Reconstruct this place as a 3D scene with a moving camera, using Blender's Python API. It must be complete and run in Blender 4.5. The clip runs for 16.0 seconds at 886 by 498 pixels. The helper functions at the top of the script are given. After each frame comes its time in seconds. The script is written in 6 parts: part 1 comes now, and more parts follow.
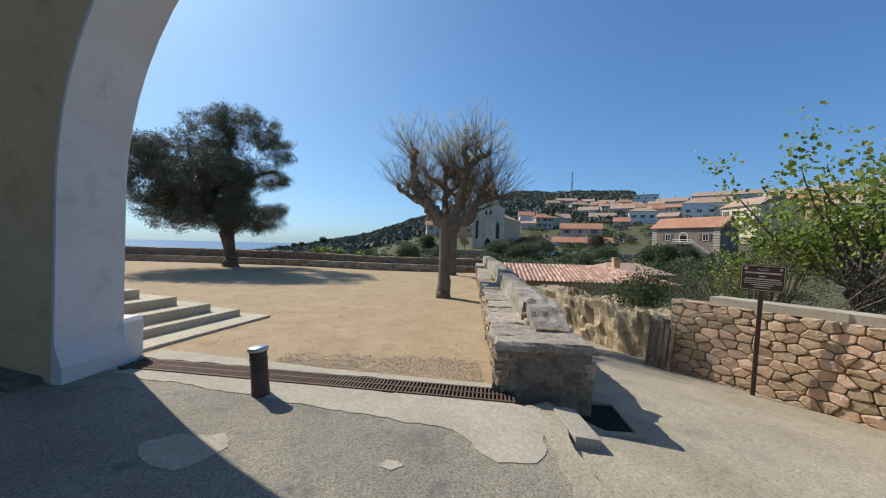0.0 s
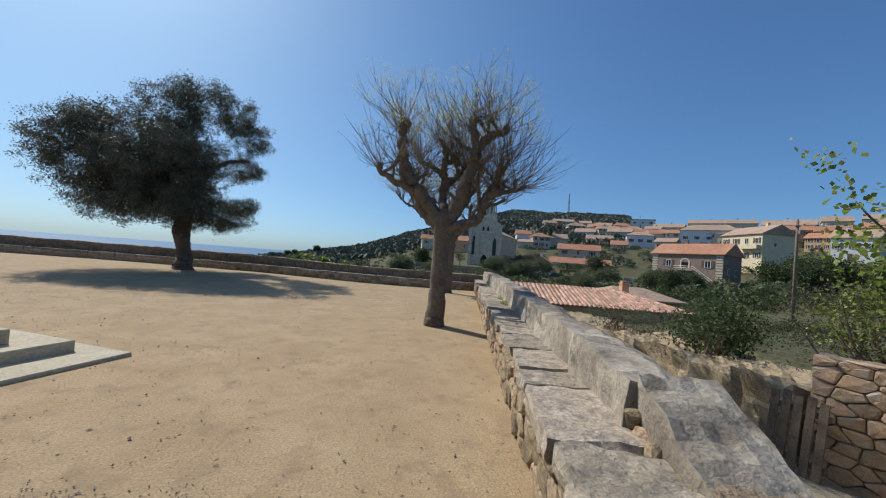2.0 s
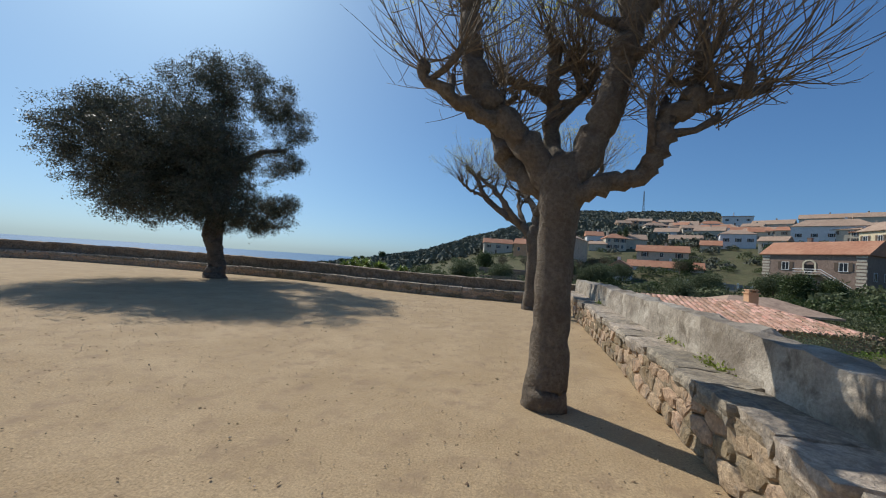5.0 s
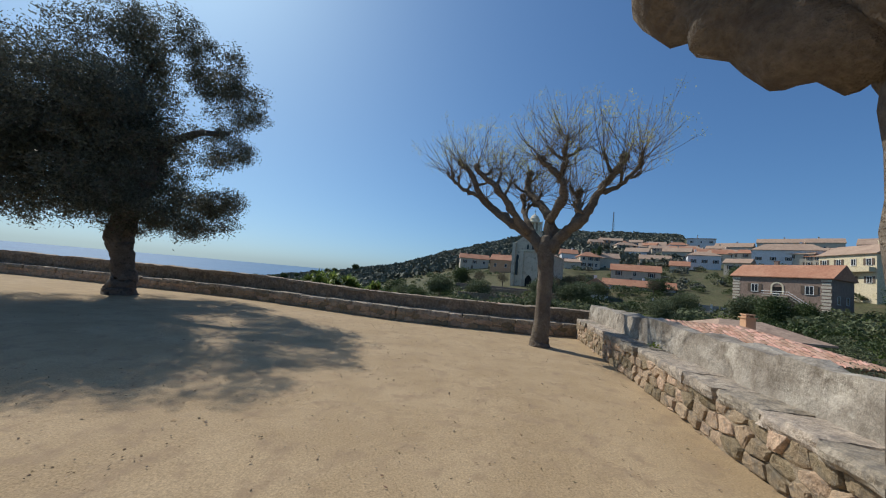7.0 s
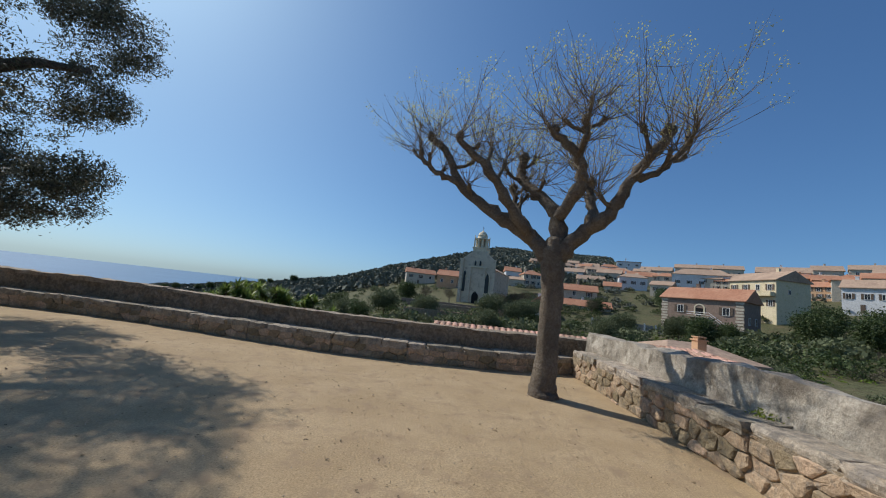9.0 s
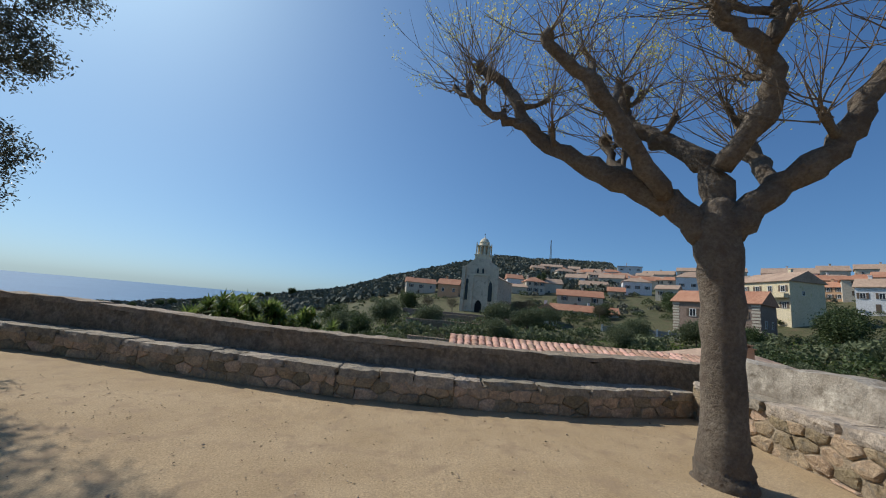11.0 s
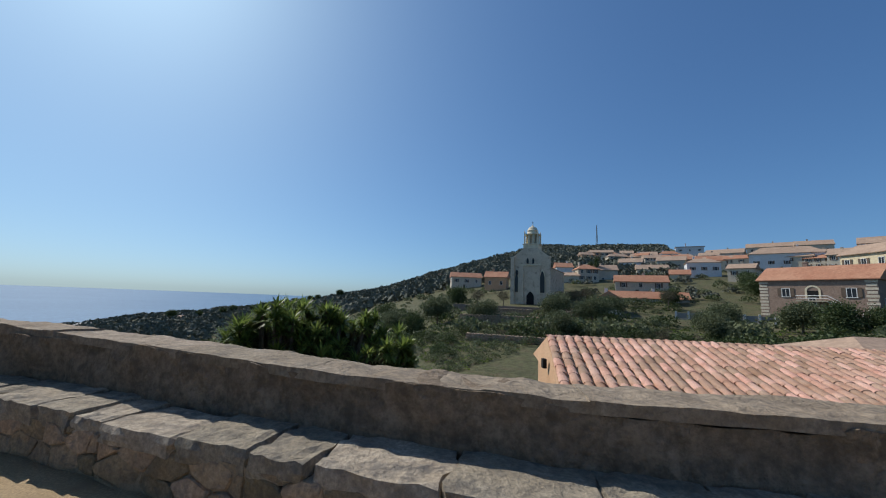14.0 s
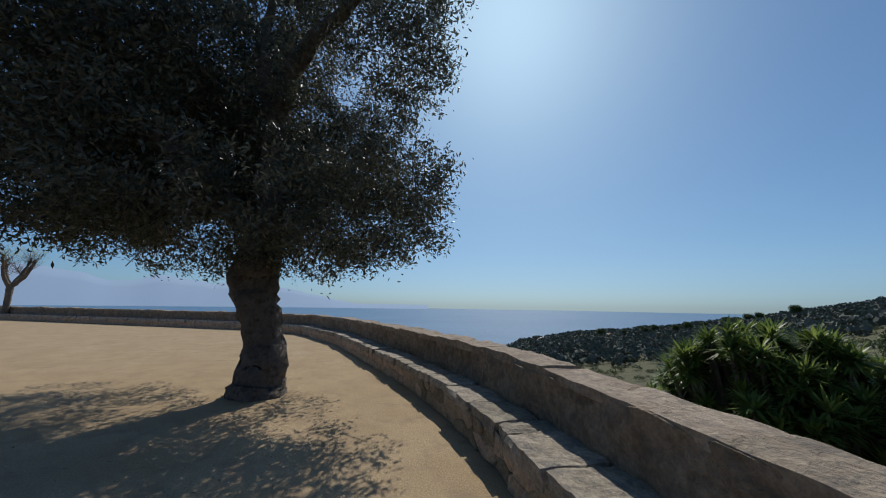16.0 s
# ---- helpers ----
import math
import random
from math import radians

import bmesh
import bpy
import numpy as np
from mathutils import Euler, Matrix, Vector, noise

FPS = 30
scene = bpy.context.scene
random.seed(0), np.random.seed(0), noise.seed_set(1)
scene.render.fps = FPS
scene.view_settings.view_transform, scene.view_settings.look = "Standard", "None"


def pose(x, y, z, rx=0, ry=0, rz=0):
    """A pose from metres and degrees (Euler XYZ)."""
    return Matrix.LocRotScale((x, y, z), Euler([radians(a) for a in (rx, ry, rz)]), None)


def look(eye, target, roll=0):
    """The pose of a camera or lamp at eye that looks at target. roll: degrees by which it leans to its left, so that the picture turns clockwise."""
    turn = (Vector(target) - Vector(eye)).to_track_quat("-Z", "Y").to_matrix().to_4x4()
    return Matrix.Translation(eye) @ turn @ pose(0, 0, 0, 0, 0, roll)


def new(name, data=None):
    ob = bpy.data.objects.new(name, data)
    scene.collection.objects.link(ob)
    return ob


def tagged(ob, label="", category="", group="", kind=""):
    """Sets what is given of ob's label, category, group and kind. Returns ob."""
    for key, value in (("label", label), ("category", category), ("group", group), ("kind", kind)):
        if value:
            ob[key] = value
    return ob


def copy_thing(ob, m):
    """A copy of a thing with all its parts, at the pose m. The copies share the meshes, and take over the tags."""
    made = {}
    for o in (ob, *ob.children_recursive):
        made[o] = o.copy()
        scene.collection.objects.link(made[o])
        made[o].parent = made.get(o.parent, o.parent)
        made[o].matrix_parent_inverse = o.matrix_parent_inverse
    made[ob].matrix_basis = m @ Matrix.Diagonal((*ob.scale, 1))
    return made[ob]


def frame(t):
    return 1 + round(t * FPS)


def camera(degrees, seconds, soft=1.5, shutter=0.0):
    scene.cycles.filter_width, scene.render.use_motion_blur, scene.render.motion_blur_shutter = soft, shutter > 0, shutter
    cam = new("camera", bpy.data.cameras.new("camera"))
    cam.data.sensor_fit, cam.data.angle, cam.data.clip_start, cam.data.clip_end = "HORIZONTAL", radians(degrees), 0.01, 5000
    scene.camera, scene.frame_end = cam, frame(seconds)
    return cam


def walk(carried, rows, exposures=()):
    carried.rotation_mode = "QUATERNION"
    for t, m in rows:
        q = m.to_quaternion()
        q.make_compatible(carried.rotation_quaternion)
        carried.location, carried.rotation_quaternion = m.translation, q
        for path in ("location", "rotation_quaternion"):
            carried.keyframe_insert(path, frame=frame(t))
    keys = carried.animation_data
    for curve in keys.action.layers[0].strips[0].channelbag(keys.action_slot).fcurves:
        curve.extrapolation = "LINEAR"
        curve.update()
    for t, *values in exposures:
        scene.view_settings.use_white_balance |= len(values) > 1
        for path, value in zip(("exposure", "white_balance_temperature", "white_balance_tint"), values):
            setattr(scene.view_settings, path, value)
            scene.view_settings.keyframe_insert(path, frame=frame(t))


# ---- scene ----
cam = camera(103.0, 16.0, soft=1.1)
# seconds, eye x, y, z, yaw to the left of +y, pitch up, roll, in degrees
ROWS = [
    (0, 1.575, -1.000, 1.758, -1.05, -0.79, 1.8),
    (0.5, 1.580, -0.137, 1.751, -1.28, -2.55, 1.69),
    (1, 1.667, 0.760, 1.665, -0.85, -2.22, 2.62),
    (1.5, 1.635, 1.604, 1.644, -1.08, -0.58, 3.86),
    (2, 1.659, 2.238, 1.566, -1.73, 1.69, 4.64),
    (2.5, 1.623, 2.809, 1.531, -1.5, 3.44, 5.05),
    (3, 1.593, 3.608, 1.502, 0.71, 3.22, 4.04),
    (3.5, 1.620, 4.289, 1.530, 4.54, 1.92, 4.67),
    (4, 1.459, 5.046, 1.502, 5.88, 2.34, 4.41),
    (4.5, 1.429, 6.112, 1.410, 8.29, 1.86, 3.79),
    (5, 1.196, 6.577, 1.509, 8.27, 1.7, 4.08),
    (7.3, 0.411, 10.152, 1.579, 3.86, 4.52, 5.34),
    (7.5, 0.339, 10.502, 1.561, 3.42, 4.12, 5.33),
    (8, 0.120, 11.308, 1.589, 0.85, 2.56, 6.01),
    (8.5, 0.074, 12.034, 1.572, -2.51, 4.14, 6.7),
    (9, -0.050, 12.672, 1.551, -4.07, 7.67, 6.75),
    (9.5, -0.135, 13.389, 1.479, 0.82, 8.95, 5.67),
    (11.8, -1.203, 16.714, 1.462, -6.67, 9.18, 4.85),
    (12, -1.302, 16.995, 1.482, -6.65, 8.73, 4.59),
    (12.5, -1.476, 17.622, 1.455, -5.02, 8.09, 3.92),
    (13, -1.806, 18.237, 1.474, -3.4, 7.23, 3.4),
    (13.5, -2.153, 18.728, 1.484, -1.61, 7.12, 2.93),
    (14, -2.563, 19.303, 1.438, 2.16, 7.92, 2.48),
    (14.5, -3.003, 19.721, 1.468, 7.13, 7.51, 2.16),
    (15, -3.542, 20.143, 1.454, 20.02, 8.22, 1.45),
    (15.5, -3.808, 20.367, 1.508, 40.84, 8.87, 1.51),
    (16, -3.987, 20.418, 1.513, 62.67, 9.02, 0.89),
]


def aim(yaw, pitch):
    a, b = radians(yaw), radians(pitch)
    return Vector((-math.sin(a) * math.cos(b), math.cos(a) * math.cos(b), math.sin(b)))


walk(cam, [(t, look((x, y, z), Vector((x, y, z)) + aim(yaw, pitch), roll)) for t, x, y, z, yaw, pitch, roll in ROWS],
     exposures=[(0, 0.2), (1.5, 0.04), (3.5, -0.12), (9.5, -0.15), (13.5, -0.17), (14.8, -0.25), (16, -0.42)])

# ---- light ----
SUN_AZ, SUN_EL = radians(-51.0), radians(43.5)
world = bpy.data.worlds.new("world")
scene.world = world
world.use_nodes = True
nt = world.node_tree
sky = nt.nodes.new("ShaderNodeTexSky")
sky.sky_type, sky.sun_disc = "NISHITA", False
sky.sun_elevation, sky.sun_rotation = SUN_EL, SUN_AZ
sky.altitude, sky.air_density, sky.dust_density, sky.ozone_density = 100, 0.8, 1.25, 5.5
tint = nt.nodes.new("ShaderNodeMix")
tint.data_type, tint.blend_type = "RGBA", "MULTIPLY"
tint.inputs[0].default_value, tint.inputs[7].default_value = 1.0, (0.70, 0.99, 1.21, 1)
# sky colour is compressed to even out the bright horizon band, as haze would
thick, plus, haze = (nt.nodes.new("ShaderNodeVectorMath") for _ in range(3))
thick.operation, plus.operation, haze.operation = "SCALE", "ADD", "DIVIDE"
thick.inputs["Scale"].default_value, plus.inputs[1].default_value = 0.085, (1, 1, 1)
nt.links.new(sky.outputs[0], thick.inputs[0])
nt.links.new(thick.outputs[0], plus.inputs[0])
nt.links.new(sky.outputs[0], haze.inputs[0])
nt.links.new(plus.outputs[0], haze.inputs[1])
nt.links.new(haze.outputs[0], tint.inputs[6])
nt.links.new(tint.outputs[2], nt.nodes["Background"].inputs[0])
nt.nodes["Background"].inputs[1].default_value = 0.15
sun_data = bpy.data.lights.new("sun", "SUN")
sun_data.energy, sun_data.angle, sun_data.color = 4.6, radians(0.5), (1.0, 0.95, 0.87)
sun = new("sun", sun_data)
to_sun = Vector((math.sin(SUN_AZ) * math.cos(SUN_EL), math.cos(SUN_AZ) * math.cos(SUN_EL), math.sin(SUN_EL)))
sun.matrix_world = look(to_sun * 60, (0, 0, 0))

# ---- materials ----


def surf(name, c1, c2, scale=1.0, rough=0.9, bump=0.3, fine=20.0, c3=None, stain=0.4, each=0.0, metal=0.0, leafy=0.0, island=False, dist=0.02, grain=(0.72, 1.18), lump=0.0):
    """A surface of two base colours mixed at two scales, with stains of a third, fine relief and a change from piece to piece."""
    m = bpy.data.materials.new(name)
    m.use_nodes = True
    t = m.node_tree
    b = t.nodes["Principled BSDF"]
    geo = t.nodes.new("ShaderNodeNewGeometry")

    def tex(s, detail, rough_=0.6):
        n = t.nodes.new("ShaderNodeTexNoise")
        n.inputs["Scale"].default_value, n.inputs["Detail"].default_value, n.inputs["Roughness"].default_value = s, detail, rough_
        t.links.new(geo.outputs["Position"], n.inputs["Vector"])
        return n

    def mixed(fac, a, c):
        n = t.nodes.new("ShaderNodeMix")
        n.data_type = "RGBA"
        for sock, v in ((n.inputs[0], fac), (n.inputs[6], a), (n.inputs[7], c)):
            if isinstance(v, (int, float)):
                sock.default_value = v
            elif isinstance(v, tuple):
                sock.default_value = (*v, 1)
            else:
                t.links.new(v, sock)
        return n.outputs[2]

    def ramp(src, lo, hi):
        n = t.nodes.new("ShaderNodeMapRange")
        n.inputs[1].default_value, n.inputs[2].default_value = lo, hi
        t.links.new(src, n.inputs[0])
        return n.outputs[0]

    big, small = tex(scale, 4), tex(fine, 5, 0.7)
    col = mixed(ramp(big.outputs[0], 0.35, 0.65), c1, c2)
    dark = t.nodes.new("ShaderNodeMix")
    dark.data_type, dark.blend_type = "RGBA", "MULTIPLY"
    dark.inputs[0].default_value = 1.0
    t.links.new(col, dark.inputs[6])
    t.links.new(mixed(ramp(small.outputs[0], 0.3, 0.7), (grain[0],) * 3, (grain[1],) * 3), dark.inputs[7])
    col = dark.outputs[2]
    if c3:
        spots = tex(scale * 2.7, 6, 0.65)
        col = mixed(ramp(spots.outputs[0], 0.62 - 0.2 * stain, 0.72 - 0.1 * stain), col, c3)
    if each or island:
        hue = t.nodes.new("ShaderNodeHueSaturation")
        if island:
            src = geo.outputs["Random Per Island"]
        else:
            src = t.nodes.new("ShaderNodeObjectInfo").outputs["Random"]
        v = t.nodes.new("ShaderNodeMapRange")
        v.inputs[3].default_value, v.inputs[4].default_value = 1 - each, 1 + each
        t.links.new(src, v.inputs[0])
        t.links.new(v.outputs[0], hue.inputs["Value"])
        h = t.nodes.new("ShaderNodeMapRange")
        h.inputs[3].default_value, h.inputs[4].default_value = 0.5 + 0.035 * each, 0.5 - 0.035 * each
        t.links.new(src, h.inputs[0])
        t.links.new(h.outputs[0], hue.inputs["Hue"])
        t.links.new(col, hue.inputs["Color"])
        col = hue.outputs[0]
    t.links.new(col, b.inputs["Base Color"])
    b.inputs["Roughness"].default_value, b.inputs["Metallic"].default_value = rough, metal
    b.inputs["Specular IOR Level"].default_value = 0.3
    if bump:
        bp = t.nodes.new("ShaderNodeBump")
        bp.inputs["Strength"].default_value, bp.inputs["Distance"].default_value = bump, dist
        t.links.new(small.outputs[0], bp.inputs["Height"])
        if lump:
            wide_bump = t.nodes.new("ShaderNodeBump")
            wide_bump.inputs["Strength"].default_value, wide_bump.inputs["Distance"].default_value = 1.0, lump
            t.links.new(tex(fine * 0.16, 5, 0.6).outputs[0], wide_bump.inputs["Height"])
            t.links.new(wide_bump.outputs[0], bp.inputs["Normal"])
        t.links.new(bp.outputs[0], b.inputs["Normal"])
    if leafy:
        tr = t.nodes.new("ShaderNodeBsdfTranslucent")
        t.links.new(col, tr.inputs["Color"])
        ms = t.nodes.new("ShaderNodeMixShader")
        ms.inputs[0].default_value = leafy
        t.links.new(b.outputs[0], ms.inputs[1])
        t.links.new(tr.outputs[0], ms.inputs[2])
        t.links.new(ms.outputs[0], t.nodes["Material Output"].inputs["Surface"])
    return m


SAND = surf("sand", (0.36, 0.26, 0.148), (0.425, 0.315, 0.188), 1.1, 0.95, 0.6, 55, (0.30, 0.215, 0.132), 0.55, dist=0.014, grain=(0.62, 1.28), lump=0.013)
GRIT = surf("grit", (0.33, 0.275, 0.205), (0.385, 0.32, 0.24), 2.0, 0.95, 0.7, 60, (0.45, 0.34, 0.22), 0.4)
ASPHALT = surf("old_asphalt", (0.225, 0.20, 0.155), (0.305, 0.268, 0.205), 0.8, 0.92, 0.8, 60, (0.15, 0.14, 0.125), 0.35, dist=0.012, grain=(0.45, 1.55), lump=0.02)
CONCRETE = surf("pale_concrete", (0.36, 0.315, 0.24), (0.43, 0.38, 0.30), 1.6, 0.9, 0.3, 30, (0.33, 0.29, 0.23), 0.35, dist=0.006)
LANE = surf("lane_concrete", (0.31, 0.262, 0.185), (0.39, 0.335, 0.245), 0.7, 0.92, 0.4, 40, (0.27, 0.24, 0.19), 0.4, dist=0.01, grain=(0.6, 1.3), lump=0.03)
MORTAR = surf("mortar", (0.29, 0.225, 0.15), (0.37, 0.30, 0.21), 3.0, 0.95, 0.8, 40, (0.20, 0.17, 0.13), 0.4, lump=0.06)
STONE = surf("rubble_stone", (0.33, 0.24, 0.155), (0.43, 0.325, 0.21), 4.0, 0.9, 0.9, 30, (0.22, 0.18, 0.135), 0.6, each=0.4, grain=(0.6, 1.25), lump=0.05)
# the stain is weathering, enlarged to hold some twig shade on the caps too
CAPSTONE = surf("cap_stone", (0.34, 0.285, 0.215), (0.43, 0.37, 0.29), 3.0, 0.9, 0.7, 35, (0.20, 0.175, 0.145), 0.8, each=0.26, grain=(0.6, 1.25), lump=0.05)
RENDER = surf("weathered_render", (0.22, 0.185, 0.145), (0.47, 0.42, 0.345), 1.6, 0.92, 0.6, 34, (0.18, 0.15, 0.115), 0.6, dist=0.02, grain=(0.7, 1.2), lump=0.032)
PARAPET = surf("brown_parapet", (0.235, 0.175, 0.12), (0.33, 0.255, 0.18), 2.2, 0.93, 1.0, 14, (0.15, 0.115, 0.08), 0.6, dist=0.05, grain=(0.55, 1.3), lump=0.15)
COPING = surf("worn_coping", (0.27, 0.21, 0.148), (0.37, 0.30, 0.222), 2.6, 0.92, 0.9, 20, (0.19, 0.155, 0.12), 0.55, each=0.12, dist=0.03, grain=(0.6, 1.25), lump=0.06)
REDSTONE = surf("red_rubble", (0.43, 0.285, 0.175), (0.52, 0.38, 0.255), 3.0, 0.9, 0.6, 28, (0.38, 0.34, 0.29), 0.4, each=0.3)
BANK = surf("earth_bank", (0.42, 0.32, 0.19), (0.50, 0.40, 0.27), 2.2, 0.95, 1.0, 12, (0.30, 0.25, 0.16), 0.5, dist=0.05)
STEPSTONE = surf("step_concrete", (0.43, 0.38, 0.275), (0.50, 0.445, 0.335), 1.8, 0.9, 0.35, 30, (0.36, 0.33, 0.25), 0.35, dist=0.006)
WHITEWALL = surf("limewash", (0.62, 0.60, 0.58), (0.70, 0.68, 0.65), 0.9, 0.9, 0.25, 16, (0.55, 0.52, 0.48), 0.15, dist=0.008, grain=(0.93, 1.05))
OCHRE = surf("ochre_plaster", (0.62, 0.43, 0.245), (0.68, 0.49, 0.295), 0.9, 0.92, 0.3, 18, (0.48, 0.36, 0.20), 0.3, dist=0.008, grain=(0.9, 1.06))
DARKBASE = surf("damp_footing", (0.13, 0.12, 0.105), (0.20, 0.18, 0.15), 3.0, 0.95, 0.9, 18)
IRON = surf("rusty_iron", (0.115, 0.075, 0.055), (0.16, 0.10, 0.07), 6.0, 0.7, 0.4, 60, (0.07, 0.055, 0.045), 0.4, metal=0.4)
BROWNPAINT = surf("brown_paint", (0.055, 0.037, 0.03), (0.075, 0.05, 0.04), 8.0, 0.42, 0.15, 60, (0.12, 0.07, 0.045), 0.15)
STEEL = surf("worn_steel", (0.42, 0.42, 0.42), (0.5, 0.5, 0.5), 10.0, 0.35, 0.1, 60, metal=0.9)
GREYPAINT = surf("grey_paint", (0.22, 0.22, 0.21), (0.27, 0.27, 0.26), 5.0, 0.6, 0.1, 40)
# near-black stands in for the shade inside holes and openings
HOLE_SHADE = surf("hole_shade", (0.012, 0.012, 0.012), (0.02, 0.02, 0.02), 5.0, 1.0, 0.0)
SIGNBROWN = surf("sign_enamel", (0.075, 0.042, 0.03), (0.09, 0.05, 0.035), 5.0, 0.4, 0.05, 40)
SIGNTEXT = surf("sign_lettering", (0.62, 0.57, 0.45), (0.66, 0.61, 0.5), 5.0, 0.6, 0.0)
OLDWOOD = surf("grey_wood", (0.16, 0.12, 0.09), (0.22, 0.17, 0.125), 5.0, 0.9, 0.6, 50, (0.09, 0.07, 0.055), 0.4)
BARK = surf("mulberry_bark", (0.155, 0.125, 0.095), (0.225, 0.185, 0.14), 2.5, 0.95, 1.0, 26, (0.13, 0.10, 0.075), 0.5, dist=0.04, grain=(0.6, 1.25), lump=0.06)
TWIG = surf("twig_bark", (0.155, 0.12, 0.082), (0.215, 0.168, 0.118), 4.0, 0.9, 0.0)
OLIVEBARK = surf("olive_bark", (0.115, 0.095, 0.078), (0.17, 0.145, 0.12), 3.0, 0.95, 1.0, 18, (0.06, 0.05, 0.042), 0.5, dist=0.05)
OLIVELEAF = surf("olive_leaf", (0.088, 0.096, 0.066), (0.13, 0.138, 0.102), 1.5, 0.5, 0.0, each=0.45, leafy=0.2, island=True)
BUDLEAF = surf("young_leaf", (0.50, 0.49, 0.14), (0.58, 0.56, 0.20), 2.0, 0.7, 0.0, each=0.2, leafy=0.65, island=True)
FIGLEAF = surf("fig_leaf", (0.20, 0.25, 0.045), (0.27, 0.32, 0.07), 1.0, 0.5, 0.0, each=0.35, leafy=0.4, island=True)
DARKLEAF = surf("shrub_leaf", (0.052, 0.078, 0.025), (0.08, 0.11, 0.04), 0.8, 0.6, 0.0, each=0.4, leafy=0.3, island=True)
GREYLEAF = surf("grey_green_leaf", (0.10, 0.125, 0.06), (0.145, 0.165, 0.085), 0.5, 0.7, 0.0, each=0.35, leafy=0.3, island=True)
DRYLEAF = surf("dry_scrub", (0.095, 0.085, 0.055), (0.13, 0.115, 0.075), 0.8, 0.85, 0.0, each=0.3, leafy=0.2, island=True)
YUCCALEAF = surf("yucca_leaf", (0.13, 0.185, 0.04), (0.22, 0.29, 0.075), 0.6, 0.45, 0.0, each=0.45, leafy=0.45, island=True)
# distance haze is put into this paler, greyer scrub colour
HAZED_MAQUIS = surf("maquis", (0.125, 0.135, 0.10), (0.165, 0.172, 0.13), 0.02, 0.9, 0.0, 0.6, (0.15, 0.135, 0.09), 0.3, each=0.16, island=True)
GRASS = surf("grassy_ground", (0.072, 0.074, 0.032), (0.103, 0.103, 0.046), 0.16, 0.95, 0.9, 1.8, (0.115, 0.092, 0.05), 0.6, dist=0.25, grain=(0.5, 1.4))
BLADES = surf("grass_blade", (0.12, 0.19, 0.03), (0.17, 0.25, 0.04), 0.5, 0.7, 0.0, each=0.3, leafy=0.35, island=True)
TILE = surf("terracotta_tile", (0.50, 0.275, 0.185), (0.63, 0.41, 0.305), 1.6, 0.85, 0.3, 40, (0.38, 0.22, 0.155), 0.35, each=0.3)
TILES = surf("terracotta_tiles", (0.50, 0.275, 0.185), (0.63, 0.41, 0.305), 1.6, 0.85, 0.3, 40, (0.38, 0.22, 0.155), 0.35, each=0.3, island=True)
PEACH = surf("peach_render", (0.55, 0.33, 0.19), (0.60, 0.38, 0.23), 0.8, 0.92, 0.2, 20, (0.46, 0.29, 0.18), 0.3)
ROOFRED = surf("far_red_roof", (0.40, 0.185, 0.11), (0.47, 0.245, 0.15), 0.3, 0.9, 0.3, 3, (0.34, 0.15, 0.09), 0.4, dist=0.1)
ROOFTAN = surf("far_tan_roof", (0.38, 0.265, 0.19), (0.45, 0.32, 0.23), 0.3, 0.9, 0.3, 3, (0.28, 0.19, 0.14), 0.4, dist=0.1)
WALLCREAM = surf("cream_wall", (0.55, 0.48, 0.37), (0.60, 0.53, 0.42), 0.3, 0.92, 0.1, 4, (0.42, 0.37, 0.29), 0.3)
WALLWHITE = surf("white_wall", (0.66, 0.66, 0.65), (0.72, 0.72, 0.71), 0.3, 0.92, 0.1, 4, (0.55, 0.55, 0.54), 0.25)
WALLYELLOW = surf("yellow_wall", (0.66, 0.56, 0.37), (0.71, 0.61, 0.42), 0.3, 0.92, 0.1, 4, (0.52, 0.44, 0.24), 0.25)
WALLSTONE = surf("granite_wall", (0.27, 0.19, 0.145), (0.33, 0.24, 0.185), 1.5, 0.92, 0.4, 5, (0.20, 0.15, 0.125), 0.4)
CHURCHWALL = surf("church_stone", (0.56, 0.46, 0.335), (0.64, 0.54, 0.405), 0.35, 0.92, 0.3, 4, (0.33, 0.265, 0.20), 0.45)
TOWERWALL = surf("tower_stone", (0.68, 0.59, 0.42), (0.74, 0.66, 0.49), 0.5, 0.92, 0.2, 4, (0.44, 0.37, 0.25), 0.3)
SHUTTER = surf("shutter_paint", (0.12, 0.085, 0.06), (0.15, 0.11, 0.08), 2.0, 0.7, 0.05, 30)
GLASS = surf("window_glass", (0.02, 0.022, 0.025), (0.03, 0.032, 0.035), 1.0, 0.12, 0.0)
WHITETRIM = surf("white_trim", (0.68, 0.67, 0.64), (0.74, 0.73, 0.70), 1.0, 0.8, 0.05, 30)
ROADGREY = surf("far_road", (0.30, 0.28, 0.255), (0.36, 0.34, 0.31), 0.3, 0.9, 0.1, 3)
CARPAINT = surf("grey_car_paint", (0.30, 0.31, 0.33), (0.33, 0.34, 0.36), 1.0, 0.3, 0.0, metal=0.3)
RUBBER = surf("tyre_rubber", (0.02, 0.02, 0.02), (0.03, 0.03, 0.03), 5.0, 0.9, 0.0)
# base colour is paled to carry the haze over the water
SEA = surf("sea_water", (0.10, 0.20, 0.32), (0.115, 0.225, 0.35), 0.004, 0.6, 0.25, 0.25, dist=1.0)
SEA.node_tree.nodes["Principled BSDF"].inputs["Specular IOR Level"].default_value = 0.06
GRAVEL = surf("grey_gravel", (0.31, 0.275, 0.225), (0.40, 0.36, 0.30), 8.0, 0.9, 0.2, 60, each=0.4, island=True)
